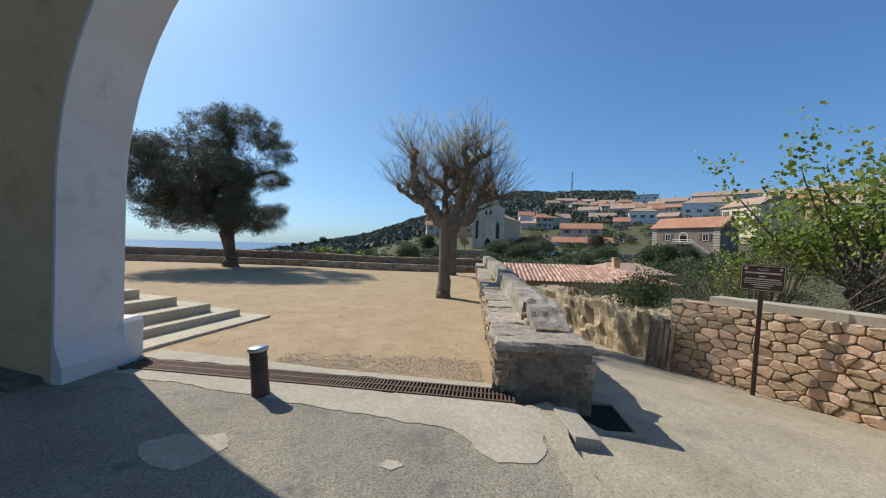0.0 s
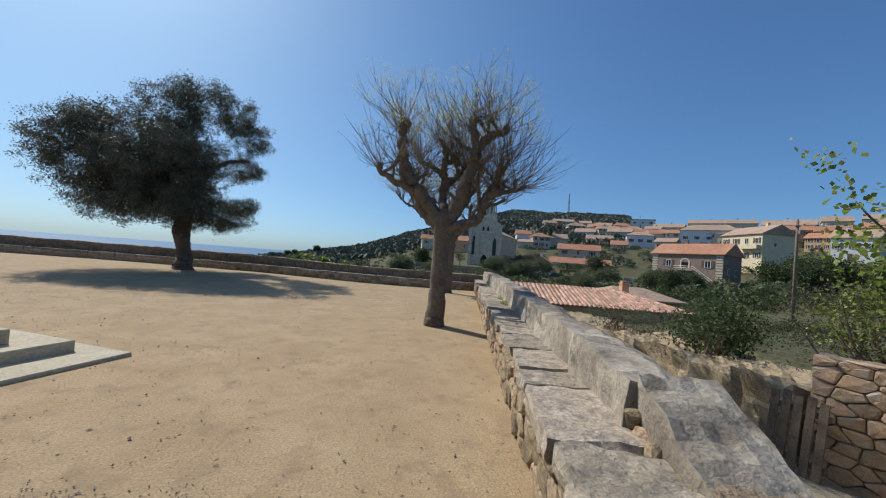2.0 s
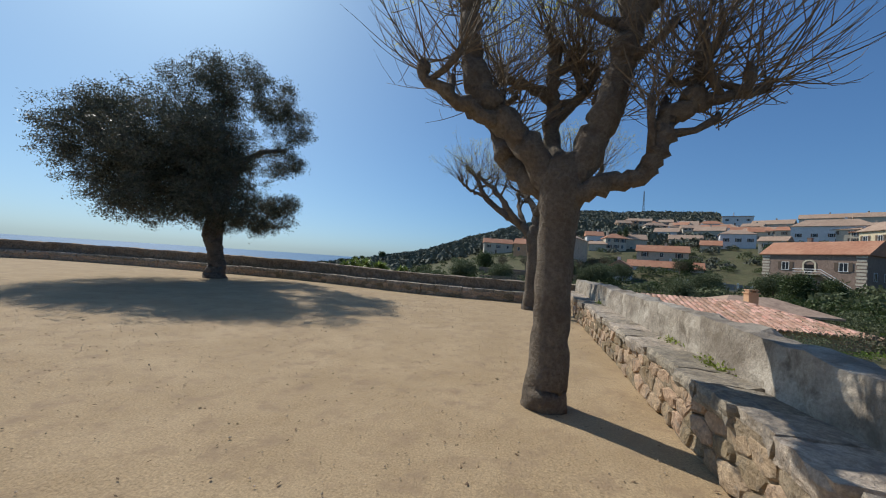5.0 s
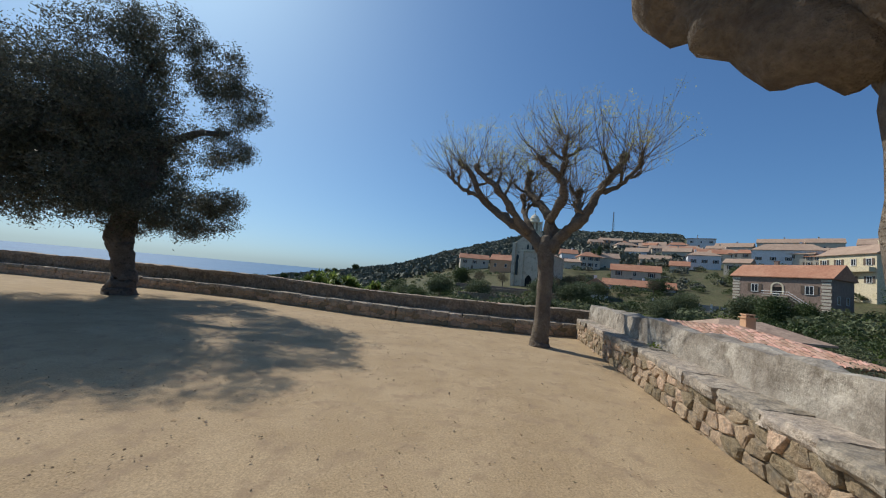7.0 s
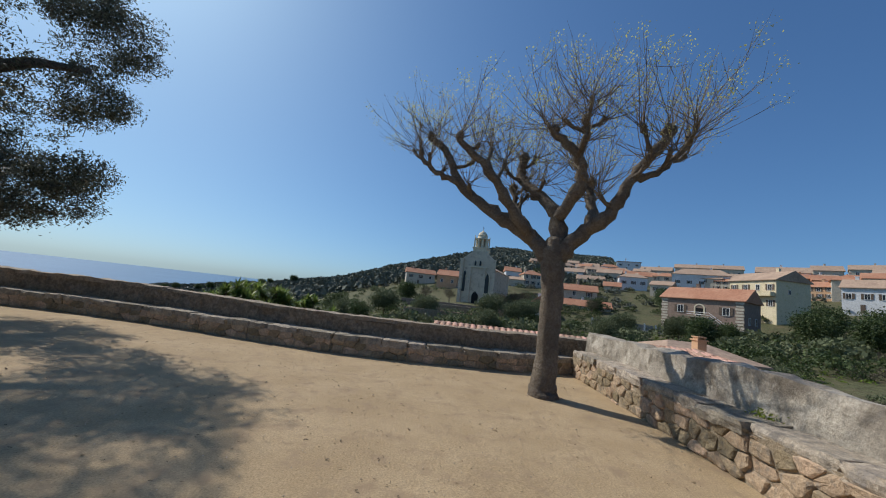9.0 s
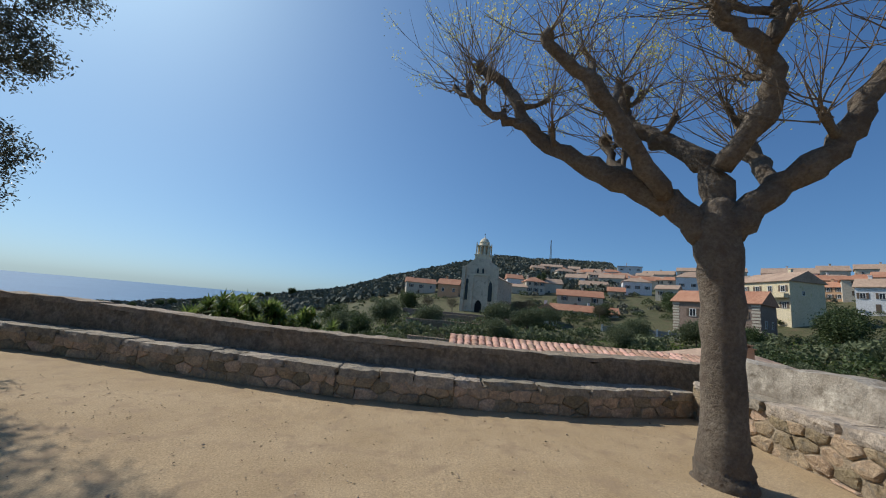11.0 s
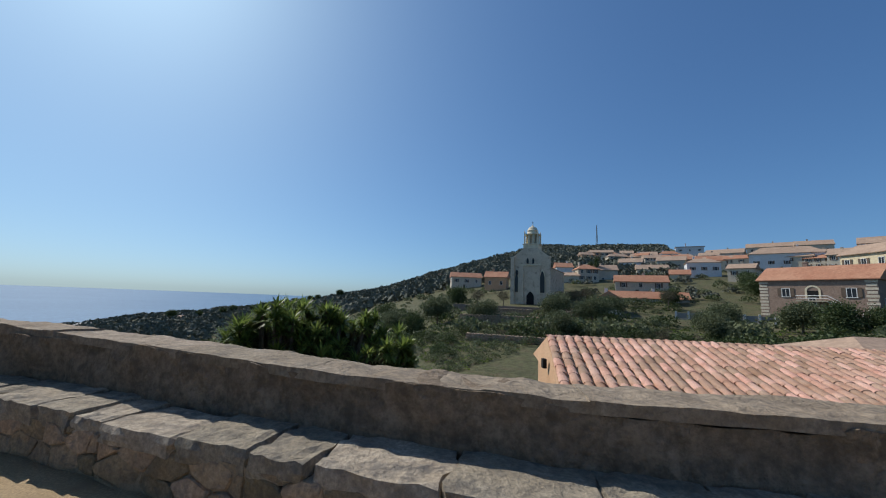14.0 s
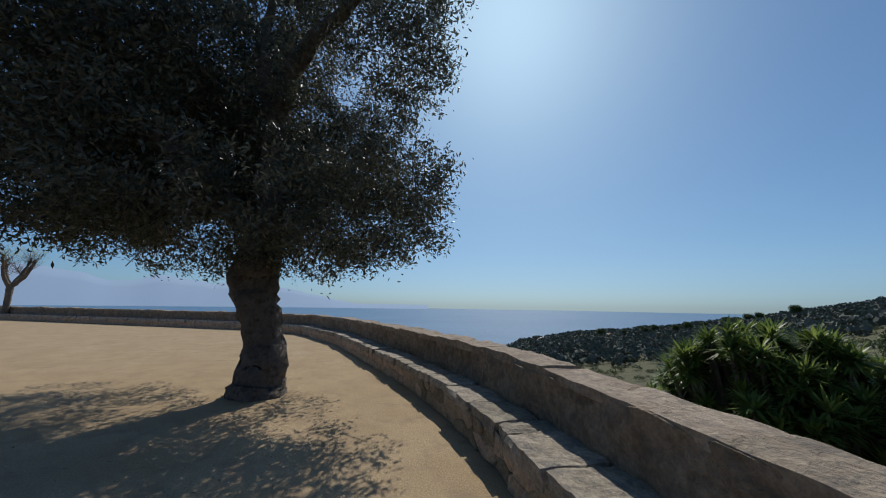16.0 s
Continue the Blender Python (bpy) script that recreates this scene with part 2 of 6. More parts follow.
PEBBLE = surf("pebble", (0.30, 0.24, 0.17), (0.40, 0.33, 0.25), 8.0, 0.9, 0.2, 60, each=0.4, island=True)

CLOD = surf("earth_clod", (0.30, 0.215, 0.125), (0.38, 0.285, 0.175), 8.0, 0.95, 0.2, 60, each=0.35, island=True)
LITTER = surf("dry_litter", (0.13, 0.085, 0.05), (0.21, 0.14, 0.085), 8.0, 0.9, 0.1, 60, each=0.4, island=True)

# ---- building helpers ----


def mesh_of(name, verts, faces, material=None, smooth=False):
    me = bpy.data.meshes.new(name)
    me.from_pydata([tuple(v) for v in verts], [], faces)
    if material:
        me.materials.append(material)
    if smooth:
        me.polygons.foreach_set("use_smooth", [True] * len(me.polygons))
    me.update()
    return me


def quads(name, verts, material, smooth=False):
    """A mesh of loose four-sided faces, from an array of corners (n, 4, 3)."""
    n = len(verts)
    me = bpy.data.meshes.new(name)
    me.vertices.add(4 * n)
    me.vertices.foreach_set("co", np.asarray(verts, np.float32).ravel())
    me.loops.add(4 * n)
    me.loops.foreach_set("vertex_index", np.arange(4 * n, dtype=np.int32))
    me.polygons.add(n)
    me.polygons.foreach_set("loop_start", np.arange(0, 4 * n, 4, dtype=np.int32))
    me.materials.append(material)
    me.update(calc_edges=True)
    return me


def part(name, data, material, parent, label=""):
    """Links a bmesh or a mesh as one object under a thing or under a part."""
    if isinstance(data, bmesh.types.BMesh):
        me = bpy.data.meshes.new(name)
        data.to_mesh(me)
        data.free()
        data = me
    if material and not data.materials:
        data.materials.append(material)
    ob = new(name, data)
    ob.parent = parent
    return tagged(ob, label)


def thing(name, m, label, category, group="", kind=""):
    ob = new(name)
    ob.empty_display_size = 0.2
    ob.matrix_basis = m
    return tagged(ob, label, category, group, kind)


def struct(name, data, material, label, category):
    return tagged(part(name, data, material, None), label, category, kind="structure")


def boxes(*specs, bevel=0.0):
    """A bmesh of boxes, each given as its lowest and highest corner."""
    bm = bmesh.new()
    for lo, hi in specs:
        vs = [bm.verts.new((x, y, z)) for z in (lo[2], hi[2]) for x, y in ((lo[0], lo[1]), (hi[0], lo[1]), (hi[0], hi[1]), (lo[0], hi[1]))]
        for q in ((3, 2, 1, 0), (4, 5, 6, 7), (0, 1, 5, 4), (1, 2, 6, 5), (2, 3, 7, 6), (3, 0, 4, 7)):
            bm.faces.new([vs[i] for i in q])
    if bevel:
        bmesh.ops.bevel(bm, geom=bm.edges[:], offset=bevel, segments=1, affect="EDGES")
    return bm


def tube(paths, sides=8, rough=0.0, seed=0):
    """Verts and faces of tapered tubes along paths of (x, y, z, radius)."""
    rnd = random.Random(seed)
    verts, faces = [], []
    for path in paths:
        start = len(verts)
        pts = [Vector(p[:3]) for p in path]
        side = None
        for i, p in enumerate(pts):
            ahead = (pts[min(i + 1, len(pts) - 1)] - pts[max(i - 1, 0)]).normalized()
            if side is None:
                side = ahead.orthogonal().normalized()
            side = (side - ahead * side.dot(ahead)).normalized()
            up = ahead.cross(side)
            for k in range(sides):
                a = 2 * math.pi * k / sides
                r = path[i][3] * (1 + rnd.uniform(-rough, rough))
                verts.append(p + (side * math.cos(a) + up * math.sin(a)) * r)
            if i:
                for k in range(sides):
                    a, b = start + (i - 1) * sides + k, start + (i - 1) * sides + (k + 1) % sides
                    faces.append((a, b, b + sides, a + sides))
        faces.append(tuple(range(start + sides - 1, start - 1, -1)))
        faces.append(tuple(range(len(verts) - sides, len(verts))))
    return verts, faces


def refine(path, steps=4, wob=0.0, seed=0):
    """A rounder path through the given points (Catmull-Rom), with a slight wander."""
    rnd = random.Random(seed)
    p = [np.array(q, float) for q in path]
    p = [2 * p[0] - p[1]] + p + [2 * p[-1] - p[-2]]
    out = []
    for i in range(1, len(p) - 2):
        for k in range(steps):
            t = k / steps
            q = 0.5 * (2 * p[i] + (p[i + 1] - p[i - 1]) * t + (2 * p[i - 1] - 5 * p[i] + 4 * p[i + 1] - p[i + 2]) * t**2 + (3 * p[i] - p[i - 1] - 3 * p[i + 1] + p[i + 2]) * t**3)
            q[:3] += [rnd.uniform(-wob, wob) for _ in range(3)]
            out.append(tuple(q))
    out.append(tuple(p[-2]))
    return out


def block_mesh(name, seed, material, jitter=0.10, cut=0.16):
    """A stone of unit size with cut corners and uneven faces."""
    rnd = random.Random(seed)
    verts, index = [], {}
    for sx in (-1, 1):
        for sy in (-1, 1):
            for sz in (-1, 1):
                c = [0.5 * (1 - rnd.uniform(0, jitter)) for _ in range(3)]
                for axis in range(3):
                    v = [0.5 * s * (1 - cut * rnd.uniform(0.6, 1.5)) for s in (sx, sy, sz)]
                    v[axis] = (sx, sy, sz)[axis] * c[axis]
                    index[(sx, sy, sz, axis)] = len(verts)
                    verts.append(v)
    bm = bmesh.new()
    for v in verts:
        bm.verts.new(v)
    bmesh.ops.convex_hull(bm, input=bm.verts[:])
    me = bpy.data.meshes.new(name)
    bm.to_mesh(me)
    bm.free()
    me.materials.append(material)
    return me


def frame_of(origin, u, n):
    u, n = Vector(u).normalized(), Vector(n).normalized()
    w = u.cross(n)
    return Matrix(((u.x, n.x, w.x, origin[0]), (u.y, n.y, w.y, origin[1]), (u.z, n.z, w.z, origin[2]), (0, 0, 0, 1)))


def rubble_cells(length, height, size, seed):
    """Outlines of close-set rubble on a face: irregular cells that share their joints."""
    rnd = random.Random(seed)
    k = size[0] / size[1]
    cols, rows = max(1, round(length / size[0])), max(1, round(height / size[1]))
    w, h = length / cols, height * k / rows
    dots = []
    for j in range(-1, rows + 1):
        for i in range(-1, cols + 1):
            dots.append(((i + 0.5 + 0.5 * (j % 2) - 0.25 + rnd.uniform(-0.34, 0.34)) * w, (j + 0.5 + rnd.uniform(-0.3, 0.3)) * h))
    for x, y in dots:
        if not (-0.3 * w < x < length + 0.3 * w and -0.3 * h < y < height * k + 0.3 * h):
            continue
        poly = [(0, 0), (length, 0), (length, height * k), (0, height * k)]
        for px, py in dots:
            dx, dy = px - x, py - y
            if (dx or dy) and dx * dx + dy * dy < 9 * w * w:
                lim = (px * px + py * py - x * x - y * y) / 2
                cut = []
                for (ax_, ay_), (bx_, by_) in zip(poly, poly[1:] + poly[:1]):
                    fa, fb = ax_ * dx + ay_ * dy - lim, bx_ * dx + by_ * dy - lim
                    if fa <= 0:
                        cut.append((ax_, ay_))
                    if fa * fb < 0:
                        t = fa / (fa - fb)
                        cut.append((ax_ + (bx_ - ax_) * t, ay_ + (by_ - ay_) * t))
                poly = cut
        if len(poly) > 2:
            yield [(a, b / k) for a, b in poly]


def cell_stone(poly, rnd, depth, proud, gap):
    """One rubble stone on an outline: worn corners, a rough face that stands out by proud."""
    cx, cz = sum(p[0] for p in poly) / len(poly), sum(p[1] for p in poly) / len(poly)
    ring = []
    for (ax_, az_), (bx_, bz_) in zip(poly, poly[1:] + poly[:1]):
        for t in (0.13, 0.87):
            ring.append((ax_ + (bx_ - ax_) * t, az_ + (bz_ - az_) * t))
    n = len(ring)
    tx, tz = rnd.uniform(-0.12, 0.12), rnd.uniform(-0.12, 0.12)
    verts = []
    for pull, y in ((0.0, -depth), (0.0, proud * 0.2), (0.008, proud * 0.75), (0.03, proud)):
        for x, z in ring:
            r = math.hypot(x - cx, z - cz) or 1.0
            s = max(0.15, (r - gap - pull * rnd.uniform(0.5, 1.5)) / r)
            q = (cx + (x - cx) * s, cz + (z - cz) * s)
            verts.append((q[0], y + (rnd.uniform(-0.006, 0.006) + tx * (q[0] - cx) + tz * (q[1] - cz) if y > 0 else 0), q[1]))
    verts.append((cx, proud + rnd.uniform(-0.004, 0.012), cz))
    faces = [(j * n + i, j * n + (i + 1) % n, (j + 1) * n + (i + 1) % n, (j + 1) * n + i) for j in range(3) for i in range(n)]
    faces += [(3 * n + i, 3 * n + (i + 1) % n, 4 * n) for i in range(n)]
    return verts, faces


def lay_cells(material, parent, base, length, height, size, proud, seed, gap=0.008, singly=True):
    """Rubble stones as parts of a wall, or joined where singly is off; base: x along, y outward, z up."""
    rnd = random.Random(seed)
    allv, allf = [], []
    for poly in rubble_cells(length, height, size, seed):
        v, f = cell_stone(poly, rnd, 0.12, proud * rnd.uniform(0.5, 1.3), gap)
        if singly:
            ob = part("stone", mesh_of("stone", v, f, material), None, parent)
            ob.matrix_basis = base
        else:
            k = len(allv)
            allv += [base @ Vector(p) for p in v]
            allf += [tuple(i + k for i in q) for q in f]
    return allv, allf


def slab_mesh(name, seed, material):
    """A rough flat stone of unit size with broken edges."""
    nx, ny, nz = 7, 6, 3
    bm = bmesh.new()
    bmesh.ops.create_cube(bm, size=1.0)
    for axis, n in ((0, nx), (1, ny), (2, nz)):
        for k in range(1, n):
            co, no = Vector((0, 0, 0)), Vector((0, 0, 0))
            co[axis], no[axis] = -0.5 + k / n, 1
            bmesh.ops.bisect_plane(bm, geom=bm.verts[:] + bm.edges[:] + bm.faces[:], plane_co=co, plane_no=no)
    for v in bm.verts:
        c = v.co.copy()
        edge = [abs(a) > 0.49 for a in c]
        wob = noise.fractal((c.x * 3.2 + seed * 7, c.y * 3.2, c.z * 1.5), 0.7, 2, 4)
        if sum(edge) >= 2:
            v.co *= 0.955 + 0.05 * wob
        if edge[0] or edge[1]:
            v.co.x *= 1 + 0.07 * wob
            v.co.y *= 1 + 0.10 * noise.fractal((c.x * 2.1 + seed * 3, c.y * 1.5, 5.0 + c.z), 0.7, 2, 3)
        if edge[2]:
            v.co.z += 0.11 * noise.fractal((c.x * 4 + seed * 5, c.y * 4, 2.0), 0.7, 2, 4)
    me = bpy.data.meshes.new(name)
    bm.to_mesh(me)
    bm.free()
    me.materials.append(material)
    return me


def joined_stones(name, mesh, parent, places, label=""):
    """Many stones in one part: places are world matrices."""
    co = np.array([v.co for v in mesh.vertices])
    polys = [tuple(p.vertices) for p in mesh.polygons]
    verts, faces = [], []
    for m in places:
        a = np.array(m)
        verts.append(co @ a[:3, :3].T + a[:3, 3])
        k = len(co) * (len(verts) - 1)
        faces += [tuple(i + k for i in p) for p in polys]
    ob = part(name, mesh_of(name, np.concatenate(verts), faces), mesh.materials[0], parent, label)
    return tagged(ob, kind="stuff")


# ---- plan ----
SIDE = [(2.35, 3.45), (4.10, 21.42)]
FRONT = [(4.28, 21.5), (2.1, 21.05), (0.0, 20.98), (-1.75, 21.15), (-3.84, 21.66), (-5.16, 22.03), (-6.9, 22.53), (-8.4, 22.82), (-10.3, 23.0), (-13.0, 23.05),
         (-18.0, 23.1), (-22.5, 22.4), (-26.5, 19.8), (-32.0, 14.0), (-42.0, 3.0), (-52.0, -5.0)]
LEDGE_S, TOP_S, LEDGE_F, TOP_F = 0.62, 1.08, 0.42, 0.84


def lane_z(x, y):
    return -0.15 - 0.11 * (min(x, 9.5) - 3.2) - 0.085 * (y - 2.5)


def lerp_table(x, xs, ys):
    return float(np.interp(x, xs, ys))


AZ = (-180, -120, -70, -55, -50, -41, -30, -22, -14, -8, 0, 5, 12, 25, 37, 57, 90, 140, 180)
SKY_R = (400, 400, 400, 430, 450, 600, 650, 650, 650, 650, 700, 700, 700, 750, 420, 260, 250, 300, 400)
SKY_Z = (-60, -70, -80, -60, -41, -37, -27, -11, 6, 27, 62, 81, 106, 116, 52, 34, 30, 10, -60)
MID_Z = (-10, -30, -30, -30, -30, -25, -21, -15, -9, -5, -1.5, -1.2, -0.6, -0.2, 0.0, 2.5, 4.0, 2.0, -10)
NEAR_Z = (-1, -10, -12, -12, -12, -11, -9, -7.5, -6.0, -5.0, -4.6, -4.5, -4.5, -4.2, -3.6, -2.6, -1.0, -1, -1)
FOOT_Z = (-0.6, -4, -4, -4, -4, -3.8, -3.6, -3.5, -3.4, -3.3, -3.2, -3.2, -3.0, -2.6, -1.9, -1.0, -0.4, -0.6, -0.6)


def hill(x, y):
    """The height of the land round the terrace."""
    dx, dy = x - 0.0, y - 14.0
    r, az = math.hypot(dx, dy), math.degrees(math.atan2(dx, dy))
    far = lerp_table(az, AZ, SKY_R)
    zs = [lerp_table(az, AZ, row) for row in (FOOT_Z, FOOT_Z, NEAR_Z, MID_Z, SKY_Z)]
    t = lerp_table(r, (0, 11, 34, 105, far, far + 300, 5000), (0, 1, 2, 3, 4, 5, 6))
    i = min(int(t), 4)
    z = zs[i] + (zs[min(i + 1, 4)] - zs[i]) * (t - i) if t < 4 else zs[4] - (t - 4) * 40
    rough = 0.0 if r < 20 else min(r * 0.006, 4.0)
    z += rough * noise.fractal((x * 0.03 + 5, y * 0.03, 1.7), 0.8, 2.0, 4)
    if 2.0 < x < 10 and y < 16:
        z = min(z, lane_z(x, y) - 0.35)
    return z


# the land, one sheet out to the horizon
rings = [3.0 * 1.105**k for k in range(72)]
rings = [r for r in rings if r < 4200]
seg = 300
gv, gf = [], []
for r in rings:
    for k in range(seg):
        a = 2 * math.pi * k / seg
        x, y = r * math.sin(a), 14 + r * math.cos(a)
        gv.append((x, y, hill(x, y)))
for i in range(len(rings) - 1):
    for k in range(seg):
        a, b = i * seg + k, i * seg + (k + 1) % seg
        gf.append((a, a + seg, b + seg, b))
struct("ground", mesh_of("ground", gv, gf, GRASS, True), None, "grassy hillside with scrub falling into a small valley", "hillside")
sea_v = [(4700 * math.sin(2 * math.pi * k / 96), 4700 * math.cos(2 * math.pi * k / 96), -46) for k in range(96)]
struct("water", mesh_of("water", sea_v, [tuple(range(95, -1, -1))], SEA), None, "calm blue sea reaching the horizon", "sea")

# the hills across the bay; a faint pale-blue glow stands in for distance haze
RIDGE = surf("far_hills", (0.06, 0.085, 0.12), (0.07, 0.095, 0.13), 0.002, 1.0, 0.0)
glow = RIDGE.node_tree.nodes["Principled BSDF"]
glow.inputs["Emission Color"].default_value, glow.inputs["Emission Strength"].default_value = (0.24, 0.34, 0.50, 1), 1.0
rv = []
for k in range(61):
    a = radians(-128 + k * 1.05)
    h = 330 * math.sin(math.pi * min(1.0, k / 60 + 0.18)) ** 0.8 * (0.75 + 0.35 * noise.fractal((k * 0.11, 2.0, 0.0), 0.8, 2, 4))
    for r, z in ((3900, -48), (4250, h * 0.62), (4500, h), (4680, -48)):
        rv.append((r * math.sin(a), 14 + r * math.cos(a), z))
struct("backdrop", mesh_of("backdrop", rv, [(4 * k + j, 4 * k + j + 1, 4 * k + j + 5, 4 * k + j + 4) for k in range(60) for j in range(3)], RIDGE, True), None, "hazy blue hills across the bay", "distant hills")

# the terrace, of trodden sand, slightly uneven
inner = [Vector((*p, 0)) for p in FRONT]
outline = [(2.6, 3.42), (4.4, 21.8)] + [(x, y + 0.25) for x, y in FRONT[1:12]] + [(-27.0, 20.0), (-32.4, 14.3), (-42.4, 3.3), (-53, -6), (-30, -14), (-3.0, -14), (-3.0, 4.2)]


def flat_sheet(name, loop, z, material, label, category, thick=0.5, cell=0.0, uneven=0.0, ragged=0.0):
    bm = bmesh.new()
    if ragged:
        fine = []
        for (ax_, ay_), (bx_, by_) in zip(loop, loop[1:] + loop[:1]):
            n = max(1, int(math.hypot(bx_ - ax_, by_ - ay_) / 0.09)) if math.hypot(bx_ - ax_, by_ - ay_) < 6 else 1
            for k in range(n):
                x, y = ax_ + (bx_ - ax_) * k / n, ay_ + (by_ - ay_) * k / n
                fine.append((x + ragged * noise.fractal((x * 3, y * 3, 1.0), 0.8, 2, 3), y + ragged * noise.fractal((x * 3, y * 3, 8.0), 0.8, 2, 3)))
        loop = fine
    vs = [bm.verts.new((x, y, z)) for x, y in loop]
    face = bm.faces.new(vs)
    if face.normal.z < 0:
        face.normal_flip()
    if cell:
        lo = [min(p[k] for p in loop) for k in (0, 1)]
        hi = [max(p[k] for p in loop) for k in (0, 1)]
        for k in (0, 1):
            c = lo[k] + cell
            while c < hi[k]:
                co, no = Vector((0, 0, 0)), Vector((0, 0, 0))
                co[k], no[k] = c, 1
                bmesh.ops.bisect_plane(bm, geom=bm.verts[:] + bm.edges[:] + bm.faces[:], plane_co=co, plane_no=no)
                c += cell
        for v in bm.verts:
            v.co.z += uneven * noise.fractal((v.co.x * 0.5, v.co.y * 0.5, 3.0), 0.7, 2, 3)
    edge = [e for e in bm.edges if e.is_boundary]
    out = bmesh.ops.extrude_edge_only(bm, edges=edge)
    for v in out["geom"]:
        if isinstance(v, bmesh.types.BMVert):
            v.co.z = z - thick
    bm.normal_update()
    return struct(name, bm, material, label, category)


flat_sheet("terrace_ground", outline, 0.0, SAND, "trodden ochre sand of the terrace", "sandy ground", 3.0, 1.2, 0.012)
# the forecourt: old asphalt, a concrete strip along the drain, patches
flat_sheet("forecourt", [(-3.6, -12), (2.6, -12), (2.68, 1.5), (2.72, 2.6), (1.7, 2.62), (0.45, 2.95), (-0.9, 3.25), (-2.3, 3.55), (-3.6, 3.65)], 0.006, ASPHALT, "worn grey asphalt forecourt", "asphalt", 0.6, 0.8, 0.002, 0.05)
flat_sheet("pavement_strip", [(-2.45, 3.46), (-0.9, 3.05), (0.45, 2.68), (1.1, 2.5), (1.75, 2.33), (1.95, 2.0), (2.1, 1.84), (2.45, 1.77), (2.7, 2.3), (2.74, 2.6), (2.62, 2.86), (0.2, 3.28), (-2.35, 3.66)], 0.013, CONCRETE, "pale concrete strip beside the drain", "concrete strip", 0.1, 0.5, 0.002, 0.08)
flat_sheet("drain_edge", [(-2.6, 4.08), (0.1, 3.63), (2.35, 3.27), (2.35, 3.38), (0.15, 3.79), (-1.1, 4.12), (-2.6, 4.45)], 0.018, CONCRETE, "pale concrete lip behind the drain", "concrete edging", 0.1, 0, 0, 0.04)
flat_sheet("asphalt_patch", [(-0.85, 1.95), (-0.62, 2.12), (-0.27, 2.15), (-0.12, 1.93), (-0.2, 1.78), (-0.34, 1.62), (-0.5, 1.66), (-0.66, 1.74)], 0.012, CONCRETE, "pale cement patch in the asphalt", "patch", 0.02, 0, 0, 0.07)
flat_sheet("asphalt_patch", [(1.2, 1.74), (1.25, 1.82), (1.33, 1.8), (1.37, 1.73), (1.29, 1.69)], 0.012, CONCRETE, "small pale cement patch in the asphalt", "patch", 0.02, 0, 0, 0.07)
flat_sheet("kerb_edge", [(2.62, 2.85), (2.92, 2.95), (2.86, 2.3), (2.84, 1.9), (2.85, 1.4), (2.95, 0.2), (3.0, -12), (2.5, -12), (2.6, 1.45), (2.66, 2.3)], 0.014, LANE, "cracked concrete edge above the lane", "concrete edge", 0.9, 0.6, 0.01, 0.05)

lv, lf = [], []
nx, ny = 26, 56
for j in range(ny + 1):
    for i in range(nx + 1):
        x, y = 2.7 + i * 0.42, -12 + j * 0.55
        lv.append((x, y, lane_z(x, y) + 0.02 * noise.noise((x * 0.7, y * 0.7, 0))))
for j in range(ny):
    for i in range(nx):
        a = j * (nx + 1) + i
        lf.append((a, a + 1, a + nx + 2, a + nx + 1))
struct("road", mesh_of("road", lv, lf, LANE, True), None, "sloping concrete lane running down beside the wall", "lane")

# drain grating across the way in
grate = thing("drain_grate", frame_of((-2.52, 3.84, 0.022), (5.06, -0.79, 0), (0.79, 5.06, 0)), "rusty cast-iron drain grating set in concrete", "drain grate")
GL = 5.12
# solid box whose near-black colour gives the shade below the bars
part("channel", boxes(((0, -0.155, -0.3), (GL, 0.155, -0.12))), HOLE_SHADE, grate, "near-black box for the shaded channel under the grating")
for y in (-0.16, 0.0, 0.16):
    part("rail", boxes(((0, y - 0.014, -0.05), (GL, y + 0.014, 0.004))), IRON, grate)
bar = boxes(((-0.011, -0.145, -0.04), (0.011, -0.012, 0.002)))
bar_me = bpy.data.meshes.new("bar")
bar.to_mesh(bar_me)
bar.free()
bar_me.materials.append(IRON)
for k in range(110):
    for off in (0.0, 0.158):
        ob = new("bar", bar_me)
        ob.parent = grate
        ob.matrix_basis = pose(0.03 + k * 0.0465, off, 0, 0, 0, 0)

# ---- walls ----
stone_meshes = [block_mesh("stone", s, STONE, 0.22, 0.36) for s in range(10)]
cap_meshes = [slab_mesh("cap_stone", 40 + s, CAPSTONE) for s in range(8)]


